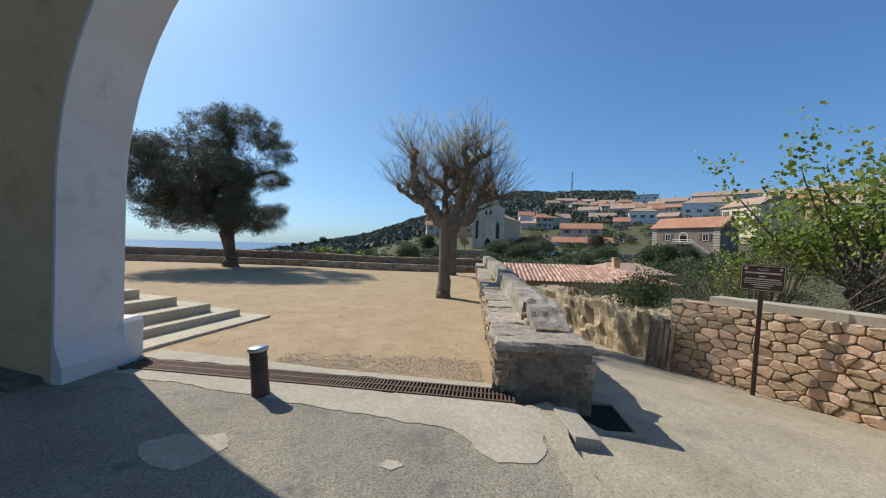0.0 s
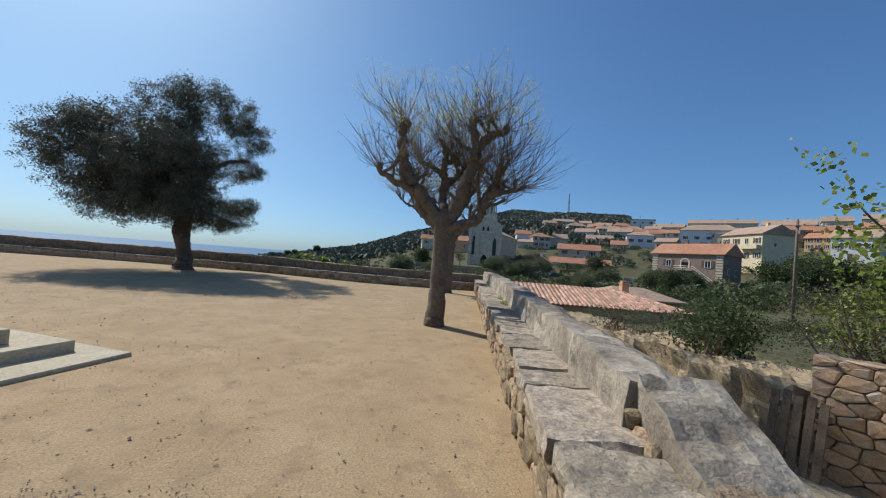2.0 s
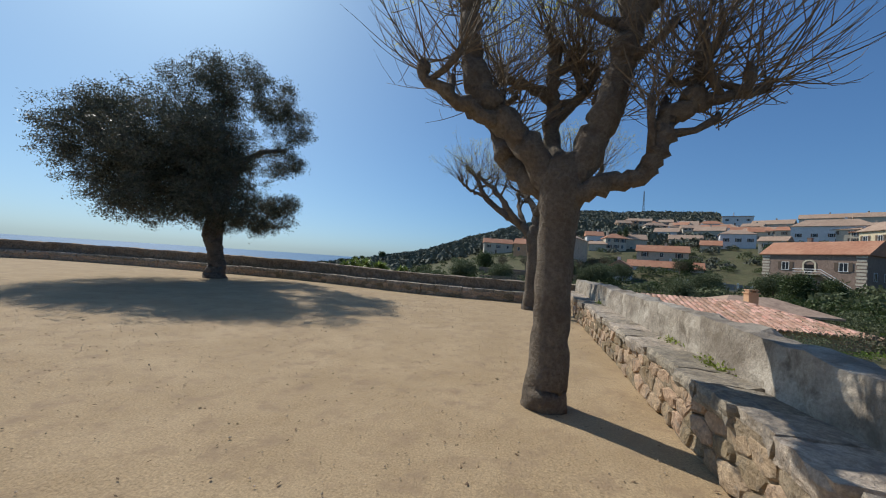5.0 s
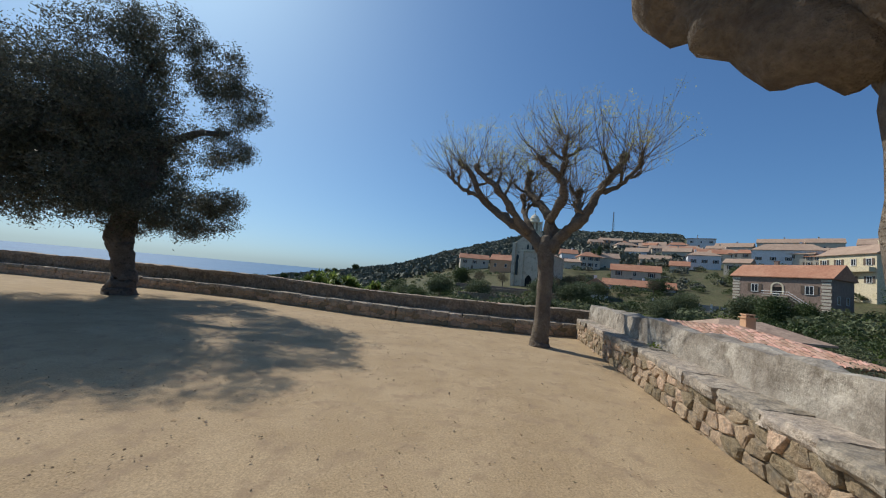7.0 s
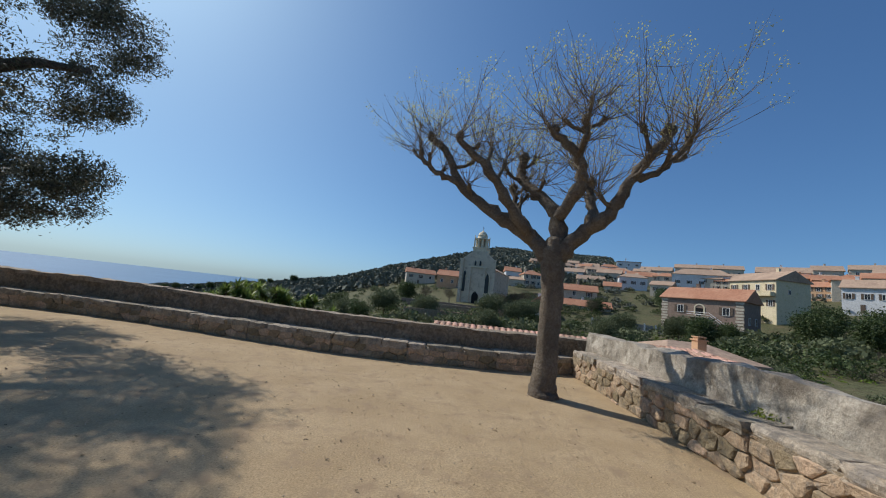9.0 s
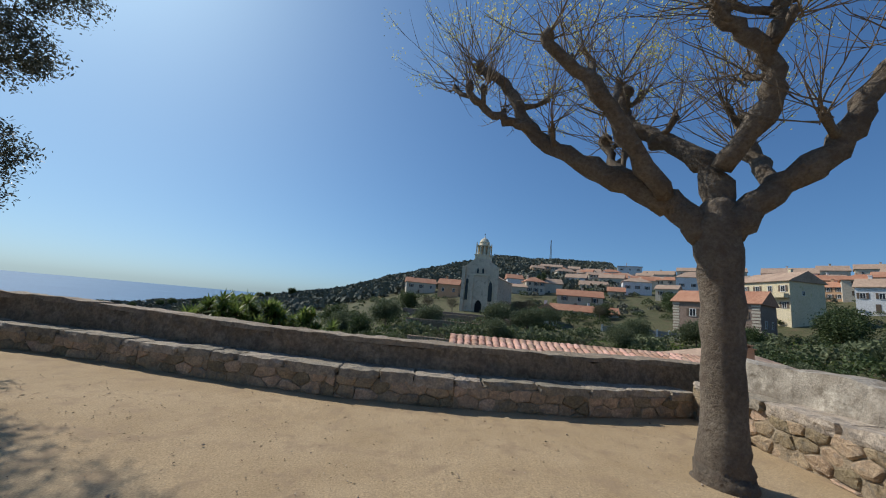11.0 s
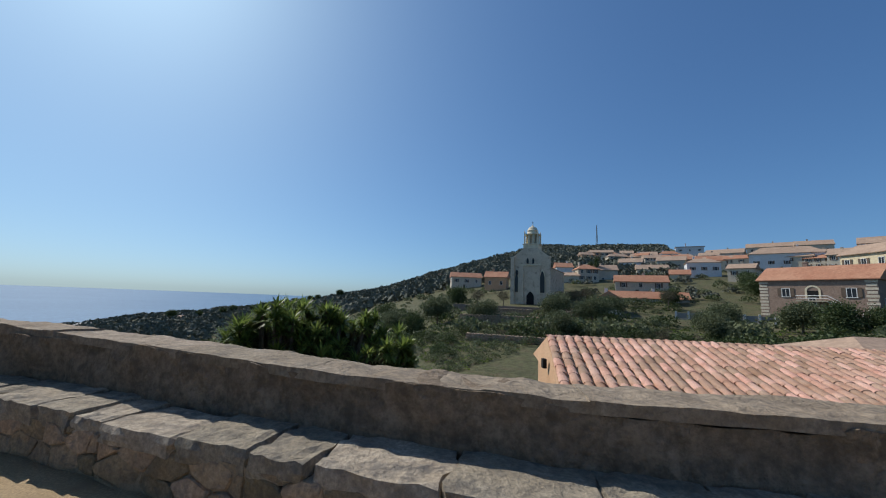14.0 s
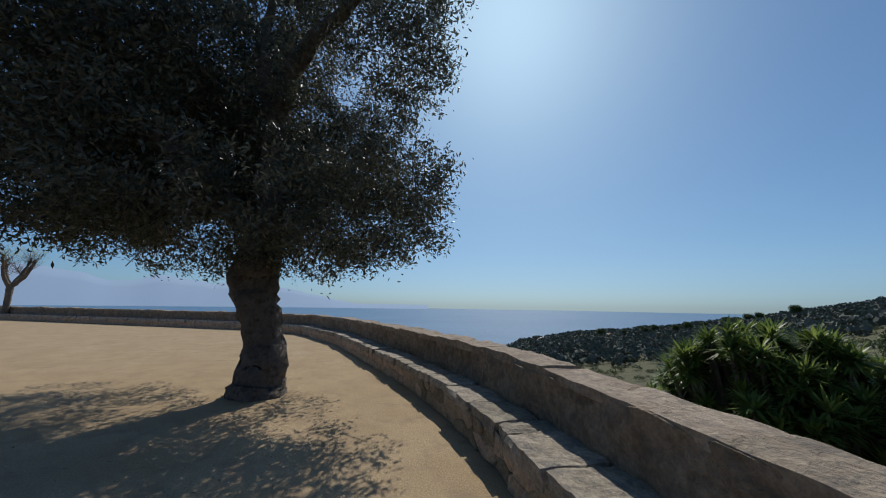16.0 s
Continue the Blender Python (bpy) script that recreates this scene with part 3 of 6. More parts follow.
def rough_prism(name, pts, w0, w1, z0, z1, material, parent, cell=0.25, rough=0.02, seed=0, label="", taper=0.0, lift=None):
    """A long uneven block that follows a line of points, from w0 to w1 beside it; lift: how much higher its upper part stands at a place."""
    line = []
    for a, b in zip(pts, pts[1:]):
        a, b = Vector((*a, 0)), Vector((*b, 0))
        n = max(1, int((b - a).length / cell))
        line += [a.lerp(b, k / n) for k in range(n)]
    line.append(Vector((*pts[-1], 0)))
    nw, nz = max(2, int((w1 - w0) / 0.15)), max(2, int((z1 - z0) / 0.15))
    ring = [(w0, z0 + (z1 - z0) * k / nz) for k in range(nz)] + [(w0 + (w1 - w0) * k / nw, z1) for k in range(nw)] + [(w1, z1 - (z1 - z0) * k / nz) for k in range(nz + 1)]
    verts, faces = [], []
    for i, p in enumerate(line):
        d = (line[min(i + 1, len(line) - 1)] - line[max(i - 1, 0)]).normalized()
        n = Vector((d.y, -d.x, 0))
        for w, z in ring:
            t = taper * (1 - (z - z0) / (z1 - z0)) * (1 if w > (w0 + w1) / 2 else -1)
            q = p + n * (w + t) + Vector((0, 0, z))
            k = noise.fractal((q.x * 2.3 + seed, q.y * 2.3, q.z * 2.3), 0.7, 2, 4) * rough
            k2 = noise.noise((q.x * 0.6 + seed, q.y * 0.6, 9.0)) * rough * 1.2
            q += n * (k * (1 if w > (w0 + w1) / 2 else -1)) + Vector((0, 0, (k + k2) if z > z0 + 0.01 else 0))
            if lift and z > 0.25:
                q.z += lift(q, w)
            verts.append(q)
    m = len(ring)
    for i in range(len(line) - 1):
        for k in range(m - 1):
            a = i * m + k
            faces.append((a, a + 1, a + m + 1, a + m))
    faces += [tuple(range(m - 1, -1, -1)), tuple(range((len(line) - 1) * m, len(line) * m))]
    me = mesh_of(name, verts, faces, material)
    return part(name, me, None, parent, label)


# the side wall: a bench of rubble with flat caps, a rendered parapet behind it
sd = (Vector((*SIDE[1], 0)) - Vector((*SIDE[0], 0)))
SLEN = sd.length
sd.normalize()
sn = Vector((sd.y, -sd.x, 0))
def front_rise(q, w):
    """The front parapet stands a little higher towards the sea."""
    return 0.09 * min(1.0, max(0.0, (-3.5 - q.x) / 5.0))


wall_side = rough_prism("wall_side", [SIDE[0], SIDE[1]], 0.035, 1.05, -1.2, LEDGE_S - 0.1, MORTAR, None, 0.12, 0.035, 3)
tagged(wall_side, "low rubble bench wall with worn stone caps", "stone wall", kind="structure")
s_base = frame_of((SIDE[0][0] + 0.05 * sn.x, SIDE[0][1] + 0.05 * sn.y, 0), sd, -sn)
lay_cells(STONE, wall_side, s_base, SLEN, LEDGE_S - 0.10, (0.265, 0.165), 0.05, 11, 0.006)
rnd = random.Random(5)
x = 0.0
while x < SLEN:
    w = rnd.uniform(0.42, 0.95)
    w = min(w, SLEN - x)
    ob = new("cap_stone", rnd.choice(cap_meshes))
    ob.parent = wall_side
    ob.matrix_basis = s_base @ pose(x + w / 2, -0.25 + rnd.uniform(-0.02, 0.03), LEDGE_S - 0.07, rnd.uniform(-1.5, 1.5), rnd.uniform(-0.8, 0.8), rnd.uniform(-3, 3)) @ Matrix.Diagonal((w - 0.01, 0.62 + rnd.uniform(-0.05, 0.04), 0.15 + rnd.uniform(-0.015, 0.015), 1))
    x += w
p0 = Vector((*SIDE[0], 0)) + sd * 1.0
rough_prism("parapet", [(p0.x, p0.y), (SIDE[1][0] + 0.02, SIDE[1][1] + 0.3)], 0.52, 0.98, 0.4, TOP_S, RENDER, wall_side, 0.14, 0.05, 21, "crumbling grey rendered parapet", 0.06,
            lambda q, w: -0.19 * max(0.0, 1 - (q.y - 4.2) / 9.0) ** 1.5 - (0.05 if w > 0.9 and q.z > 0.9 else 0.0) if q.z > 0.6 else 0.0)
# the end of the wall: a squared block, with a broken slab leaning on the parapet
e0, e1 = Vector((*SIDE[0], 0)) - sd * 0.27, Vector((*SIDE[0], 0)) + sd * 0.34
rough_prism("end_block", [(e0.x, e0.y), (e0.x + sd.x * 0.02, e0.y + sd.y * 0.02), (e1.x, e1.y)], 0.0, 1.12, -0.6, 0.53, PARAPET, wall_side, 0.07, 0.05, 17, "brown weathered wall end")
rnd = random.Random(78)
for k in range(9):
    part("stone", rnd.choice(stone_meshes), None, wall_side).matrix_basis = frame_of((SIDE[0][0], SIDE[0][1], 0), sd, -sn) @ pose(-0.22 + rnd.uniform(-0.02, 0.05), -0.06 - 1.02 * (k % 2) + rnd.uniform(-0.02, 0.02), 0.05 + 0.1 * (k // 2), rnd.uniform(-12, 12), rnd.uniform(-12, 12), rnd.uniform(0, 90)) @ Matrix.Diagonal((0.2, 0.17, 0.12, 1))
end_base = frame_of((SIDE[0][0], SIDE[0][1], 0), sd, -sn)
part("slab", slab_mesh("slab", 303, RENDER), None, wall_side, "broken grey slab leaning on the parapet").matrix_basis = end_base @ pose(0.72, -0.79, 0.66, 0, -26, 3) @ Matrix.Diagonal((0.78, 0.5, 0.3, 1))
rnd = random.Random(77)
for k in range(22):
    s_ = rnd.uniform(0.45, 1.05)
    part("stone", rnd.choice(stone_meshes), None, wall_side).matrix_basis = end_base @ pose(s_, -rnd.uniform(0.56, 0.98), rnd.uniform(0.55, 0.42 + 0.28 * s_), rnd.uniform(-20, 20), rnd.uniform(-20, 20), rnd.uniform(0, 90)) @ Matrix.Diagonal((0.22, 0.16, 0.14, 1))
for k in range(10):
    part("stone", rnd.choice(stone_meshes), None, wall_side).matrix_basis = end_base @ pose(1.03 + rnd.uniform(-0.03, 0.05), -rnd.uniform(0.56, 0.94), rnd.uniform(0.56, 0.76), rnd.uniform(-20, 20), rnd.uniform(-20, 20), rnd.uniform(0, 90)) @ Matrix.Diagonal((0.2, 0.17, 0.13, 1))
c0, c1 = Vector((*SIDE[0], 0)) + sd * 0.3, Vector((*SIDE[0], 0)) + sd * 0.7
rough_prism("rubble_core", [(c0.x, c0.y), (c1.x, c1.y)], 0.57, 1.0, 0.4, 0.66, PARAPET, wall_side, 0.08, 0.03, 19)
c0, c1 = Vector((*SIDE[0], 0)) + sd * 0.66, Vector((*SIDE[0], 0)) + sd * 1.05
rough_prism("rubble_core", [(c0.x, c0.y), (c1.x, c1.y)], 0.56, 1.0, 0.4, 0.74, PARAPET, wall_side, 0.08, 0.04, 20)
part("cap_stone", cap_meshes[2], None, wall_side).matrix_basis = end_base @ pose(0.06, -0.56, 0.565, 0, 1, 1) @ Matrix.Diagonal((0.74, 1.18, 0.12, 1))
rough_prism("outer_face", [(SIDE[0][0] + 0.0, SIDE[0][1]), SIDE[1]], 1.0, 1.1, -3.6, 0.58, RENDER, wall_side, 0.5, 0.04, 33, "rendered outer face of the wall")

# the front wall: a stone bench below a broad parapet, curving round the terrace
wall_front = rough_prism("wall_front", FRONT[::-1], -0.95, 0.0, -4.0, LEDGE_F - 0.1, MORTAR, None, 0.14, 0.035, 51)
tagged(wall_front, "curved terrace wall of brown stone with a bench", "stone wall", kind="structure")
rough_prism("parapet", FRONT[::-1] + [(5.3, 21.72)], -0.95, -0.49, 0.3, TOP_F - 0.06, PARAPET, wall_front, 0.1, 0.06, 61, "weathered brown parapet face", lift=front_rise)
rough_prism("coping", FRONT[7:][::-1], -0.97, -0.47, TOP_F - 0.1, TOP_F, COPING, wall_front, 0.14, 0.04, 63, "rough grey coping", lift=front_rise)
cope_rnd = random.Random(14)
for (ax, ay), (bx, by) in zip([(5.3, 21.72)] + FRONT[:7], FRONT[:8]):
    ln = math.hypot(bx - ax, by - ay)
    n = max(1, round(ln / 1.7))
    cuts = [0.0] + sorted((k + cope_rnd.uniform(-0.22, 0.22)) / n for k in range(1, n)) + [1.0]
    for c0, c1 in zip(cuts, cuts[1:]):
        c1 -= 0.009 / ln
        p, q = (ax + (bx - ax) * c0, ay + (by - ay) * c0), (ax + (bx - ax) * c1, ay + (by - ay) * c1)
        dz = cope_rnd.uniform(-0.008, 0.01)
        rough_prism("coping_stone", [q, p], -0.97, -0.49 + cope_rnd.uniform(-0.012, 0.008), TOP_F - 0.08, TOP_F + dz, COPING, wall_front, 0.07, 0.022, 63.0, lift=front_rise)
rnd = random.Random(9)
far_stones, far_caps = ([], []), []
run = 0.0
for (ax, ay), (bx, by) in zip(FRONT, FRONT[1:]):
    a, b = Vector((ax, ay, 0)), Vector((bx, by, 0))
    d = (b - a)
    ln = d.length
    d.normalize()
    n_in = Vector((-d.y, d.x, 0))
    base = Matrix(((d.x, n_in.x, 0, ax), (d.y, n_in.y, 0, ay), (0, 0, 1, 0), (0, 0, 0, 1)))
    near = run < 13.5
    v, f_ = lay_cells(STONE, wall_front, base, ln, LEDGE_F - 0.09, (0.31, 0.17), 0.026, 100 + int(run * 10), 0.004, singly=near)
    far_stones[1].extend(tuple(i + len(far_stones[0]) for i in q) for q in f_)
    far_stones[0].extend(v)
    px = 0.0
    while px < ln - 0.02:
        w = min(rnd.uniform(0.36, 0.95), ln - px)
        if ln - px - w < 0.2:
            w = ln - px
        m = base @ pose(px + w / 2, -0.235 + rnd.uniform(-0.02, 0.025), LEDGE_F - 0.07 + rnd.uniform(-0.007, 0.007), rnd.uniform(-1.5, 1.5), rnd.uniform(-0.9, 0.9), rnd.uniform(-2.5, 2.5)) @ Matrix.Diagonal((w - 0.012, 0.56 + rnd.uniform(-0.05, 0.04), 0.15 + rnd.uniform(-0.02, 0.02), 1))
        if run < 30:
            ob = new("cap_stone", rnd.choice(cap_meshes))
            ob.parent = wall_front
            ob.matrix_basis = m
        else:
            far_caps.append(m)
        px += w
    run += ln
tagged(part("stones", mesh_of("stones", *far_stones, STONE), None, wall_front), kind="stuff")
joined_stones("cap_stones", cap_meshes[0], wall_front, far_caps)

# the stone wall on the far side of the lane, with its coping
RW = [(6.98, 6.95), (10.8, 0.3), (12.5, -3.0)]
wall_lane = rough_prism("wall_lane", RW, -0.45, -0.025, -1.6, 0.66, MORTAR, None, 0.1, 0.03, 71)
tagged(wall_lane, "garden wall of red-brown rubble stone with a grey coping", "stone wall", kind="structure")
rough_prism("coping", [(7.35, 6.3)] + RW[1:], -0.5, 0.0, 0.67, 0.83, CONCRETE, wall_lane, 0.3, 0.008, 73, "smooth grey concrete coping")
for k, ((ax, ay), (bx, by)) in enumerate(zip(RW[:-1], RW[1:])):
    d = Vector((bx - ax, by - ay, 0))
    ln = d.length
    d.normalize()
    zb = min(lane_z(ax, ay), lane_z(bx, by)) - 0.1
    if k < 1:
        lay_cells(REDSTONE, wall_lane, frame_of((bx, by, zb), (-d.x, -d.y, 0), (d.y, -d.x, 0)), ln, 0.68 - zb, (0.27, 0.18), 0.034, 200 + k, 0.006)

# the earth bank beyond the lane, with a weathered gate against it
bank = rough_prism("bank", [(5.4, 14.5), (5.6, 12.5), (6.0, 10.8), (6.6, 9.3), (6.95, 8.0), (7.02, 7.15)], -1.6, 0.0, -2.6, 0.12, BANK, None, 0.12, 0.13, 91)
tagged(bank, "rough ochre earth bank beside the lane", "earth bank", kind="structure")
gate = thing("wooden_gate", frame_of((6.66, 6.88, -1.0), (0.25, -0.6, 0), (0.6, 0.25, 0)) @ pose(0, 0, 0, -5, 2, 0), "narrow gate of grey weathered slats leaning on the bank", "gate")
for k in range(5):
    part("slat", boxes(((-0.3 + k * 0.125, -0.012, 0.03), (-0.21 + k * 0.125, 0.012, 1.12 + 0.04 * (k % 2))), bevel=0.004), OLDWOOD, gate)
for z in (0.25, 0.9):
    part("crossbar", boxes(((-0.32, 0.013, z), (0.32, 0.04, z + 0.08)), bevel=0.005), OLDWOOD, gate)

# sign on its leaning post
post = thing("sign_post", pose(7.52, 5.4, lane_z(7.52, 5.4) - 0.02, 2.0, 1.5, -38), "brown information sign on a thin steel post", "sign")
part("pole", boxes(((-0.035, -0.03, 0), (0.035, 0.03, 2.0)), bevel=0.006), BROWNPAINT, post)
panel = part("panel", boxes(((-0.31, -0.052, 1.98), (0.31, -0.032, 2.46)), bevel=0.006), SIGNBROWN, post, "dark brown sign panel")
rim = boxes(((-0.295, -0.058, 2.435), (0.295, -0.053, 2.443)), ((-0.295, -0.058, 1.997), (0.295, -0.053, 2.005)), ((-0.295, -0.058, 2.006), (-0.287, -0.053, 2.434)), ((0.287, -0.058, 2.006), (0.295, -0.053, 2.434)))
part("border", rim, SIGNTEXT, panel)
for z, w, h in ((2.31, 0.25, 0.03), (2.25, 0.05, 0.022), (2.20, 0.24, 0.02), (2.16, 0.26, 0.014), (2.125, 0.25, 0.014), (2.09, 0.15, 0.014), (2.05, 0.11, 0.014)):
    part("text_line", boxes(((-w, -0.059, z - h / 2), (w, -0.054, z + h / 2))), SIGNTEXT, panel)
word = bpy.data.curves.new("lettering", "FONT")
word.body, word.size, word.extrude, word.align_x = "ALL\u00c9E", 0.062, 0.001, "CENTER"
word.materials.append(SIGNTEXT)
lettering = new("lettering", word)
lettering.parent, lettering.matrix_basis = panel, pose(0, -0.0545, 2.355, 90, 0, 0)
part("emblem", boxes(((-0.26, -0.059, 2.36), (-0.21, -0.054, 2.41))), SIGNTEXT, panel)
part("emblem", boxes(((0.22, -0.059, 2.365), (0.26, -0.054, 2.405))), SIGNTEXT, panel)

# bollard
bol = thing("bollard", pose(-0.35, 2.98, 0.0, 0, -5, 0), "short brown metal bollard with a steel cap", "bollard")
bv, bf = tube([[(0, 0, -0.02, 0.098), (0, 0, 0.0, 0.098), (0, 0, 0.05, 0.094), (0, 0, 0.46, 0.090), (0, 0, 0.475, 0.093), (0, 0, 0.50, 0.093)]], 20)
part("shaft", mesh_of("shaft", bv, bf, BROWNPAINT, True), None, bol)
bv, bf = tube([[(0, 0, 0.50, 0.106), (0, 0, 0.525, 0.108), (0, 0, 0.54, 0.102), (0, 0, 0.548, 0.07), (0, 0, 0.552, 0.02)]], 20)
part("cap", mesh_of("cap", bv, bf, STEEL, True), None, bol, "worn steel cap")
bv, bf = tube([[(0, 0, 0.40, 0.096), (0, 0, 0.41, 0.097), (0, 0, 0.42, 0.096)]], 20)
part("ring", mesh_of("ring", bv, bf, BROWNPAINT, True), None, bol)

# steps up to the church
steps = thing("stone_steps", frame_of((-2.12, 6.97, 0), (0.55, 2.15, 0), (-2.15, 0.55, 0)), "four pale concrete steps rising from the sand", "steps")
for k, (y0, z0, z1, end) in enumerate(((-0.02, -0.05, 0.045, 0.0), (0.55, 0.0, 0.18, 0.26), (0.9, 0.0, 0.35, 0.68), (1.32, 0.0, 0.52, 1.08), (1.75, 0.0, 0.69, 1.48))):
    part("step", boxes(((-4.2, y0, z0), (-end, 4.5, z1)), bevel=0.012), STEPSTONE, steps)

# the building beside the way in: an ochre wall, a limewashed pier and the arch it carries
facade = struct("wall_church", boxes(((-5.2, -13.0, -0.3), (-4.25, 3.6, 9.0))), OCHRE, "ochre plastered church wall", "church wall")
ax0 = Vector((-3.5, 3.2, 0))
au, an = Vector((0.99, -0.14, 0)).normalized(), Vector((0.14, 0.99, 0)).normalized()
SPRING, RAD, P_IN, BAND = 2.3, 4.87, 0.74, 0.035


def arch_line(off):
    """The arch's edge, moved outward by off: along and up."""
    r = RAD + off
    line = [(P_IN + RAD - r + (0.1 if off == 0 and z < 0.4 else 0.0), z) for z in (-0.3, 0.2, 0.45, 1.4)]
    line += [(P_IN + RAD - r * math.cos(radians(a)), SPRING + r * math.sin(radians(a))) for a in range(0, 181, 5)]
    return line + [(P_IN + RAD + r, z) for z in (1.4, 0.45, 0.2, -1.5)]


def arch_ring(inner, outer, y0, y1):
    bm = bmesh.new()
    cells = []
    for (w, z), (ow, oz) in zip(inner, outer):
        row = []
        for a, c in ((w, z), (ow, oz)):
            p = ax0 + au * a + Vector((0, 0, c))
            row += [bm.verts.new(p + an * y0), bm.verts.new(p + an * y1)]
        cells.append(row)
    for p, q in zip(cells, cells[1:]):
        for i, j in ((0, 2), (2, 3), (3, 1), (1, 0)):
            bm.faces.new((p[i], p[j], q[j], q[i]))
    bm.faces.new([cells[0][i] for i in (0, 1, 3, 2)])
    bm.faces.new([cells[-1][i] for i in (0, 2, 3, 1)])
    bmesh.ops.recalc_face_normals(bm, faces=bm.faces[:])
    return bm


arch = struct("wall_arch", arch_ring(arch_line(0.02), arch_line(1.6), 0.03, 0.75), OCHRE, "ochre wall pierced by a wide arch", "archway")
part("arch_band", arch_ring(arch_line(0.0), arch_line(BAND), 0.0, 0.78), WHITEWALL, arch, "limewashed reveal of the arch")
part("plinth", boxes(((-2.98, 3.78, -0.1), (-2.62, 4.2, 0.6)), bevel=0.05), WHITEWALL, arch, "limewashed pier foot with a damp stain")
foot = rough_prism("footing", [(-5.0, 3.42), (-2.95, 3.08)], -0.05, 0.22, -0.1, 0.10, DARKBASE, arch, 0.2, 0.06, 77, "dark rough footing stones")

# light well grating beside the wall end
pit = thing("light_well", pose(3.55, 3.05, lane_z(3.55, 3.05) + 0.02, 0, 0, -6), "dark opening in the lane beside the wall end", "drain opening")
part("rim", boxes(((-0.3, -0.42, -0.03), (0.3, -0.34, 0.03)), ((-0.3, 0.34, -0.03), (0.3, 0.42, 0.03)), ((0.24, -0.34, -0.03), (0.3, 0.34, 0.03))), LANE, pit)
# flat near-black slab in place of the well's shaded depth
part("pit", boxes(((-0.28, -0.33, -0.02), (0.235, 0.33, 0.006))), HOLE_SHADE, pit, "near-black slab for the shaded pit")
kerbstone = part("kerb_stone", block_mesh("kerb_stone", 311, CONCRETE, 0.08, 0.1), None, None)
kerbstone.matrix_basis = pose(3.02, 2.52, -0.07, 2, 7, 4) @ Matrix.Diagonal((0.27, 0.6, 0.16, 1))
tagged(kerbstone, "loose pale concrete block at the wall end", "concrete block")

# ---- pollarded trees ----


def sprays(tips, seed, count, length, lift=0.9):
    """Thin shoots that fan out from the knuckles: paths, and places of buds at their ends."""
    rnd = random.Random(seed)
    paths, buds = [], []
    for tip, out in tips:
        for _ in range(count):
            d = Vector((rnd.gauss(0, 0.75), rnd.gauss(0, 0.75), rnd.gauss(0.62, 0.5))) + Vector(out) * 0.4
            d.normalize()
            ln = length * rnd.uniform(0.4, 1.0) * (1.0 if d.z > 0 else 0.6)
            p = Vector(tip) + Vector((rnd.uniform(-0.06, 0.06), rnd.uniform(-0.06, 0.06), rnd.uniform(-0.12, 0.1)))
            path, r = [], rnd.uniform(0.006, 0.011)
            n = 5
            for k in range(n + 1):
                path.append((*p, r * (1 - 0.75 * k / n)))
                if k in (1, 2, 3, 4) and rnd.random() < 0.6:
                    e = (d + Vector((rnd.gauss(0, 0.5), rnd.gauss(0, 0.5), rnd.gauss(0.15, 0.35)))).normalized()
                    q = p + e * ln * 0.22
                    paths.append([(*p, r * 0.5), (*q, r * 0.35), (*(q + (e + Vector((0, 0, 0.3))).normalized() * ln * 0.16), r * 0.15)])
                p = p + d * ln / n
                d = (d + Vector((rnd.gauss(0, 0.09), rnd.gauss(0, 0.09), 0.11 * lift))).normalized()
            paths.append(path)
            if path[-1][2] > 4.6 and rnd.random() < 0.65:
                buds.append(Vector(path[-1][:3]))
    return paths, buds


def leaf_quads(centres, per, spread, size, seed, ratio=0.45, droop=0.0):
    rng = np.random.default_rng(seed)
    c = np.repeat(np.asarray(centres, float), per, 0)
    n = len(c)
    c = c + rng.normal(0, 1, (n, 3)) * np.asarray(spread)
    u = rng.normal(0, 1, (n, 3))
    u[:, 2] -= droop
    u /= np.linalg.norm(u, axis=1)[:, None] + 1e-9
    v = np.cross(u, rng.normal(0, 1, (n, 3)))
    v /= np.linalg.norm(v, axis=1)[:, None] + 1e-9
    s = size * rng.uniform(0.6, 1.3, (n, 1))
    return np.stack([c - u * s * 0.5, c + v * s * ratio * 0.5, c + u * s * 0.5, c - v * s * ratio * 0.5], 1)


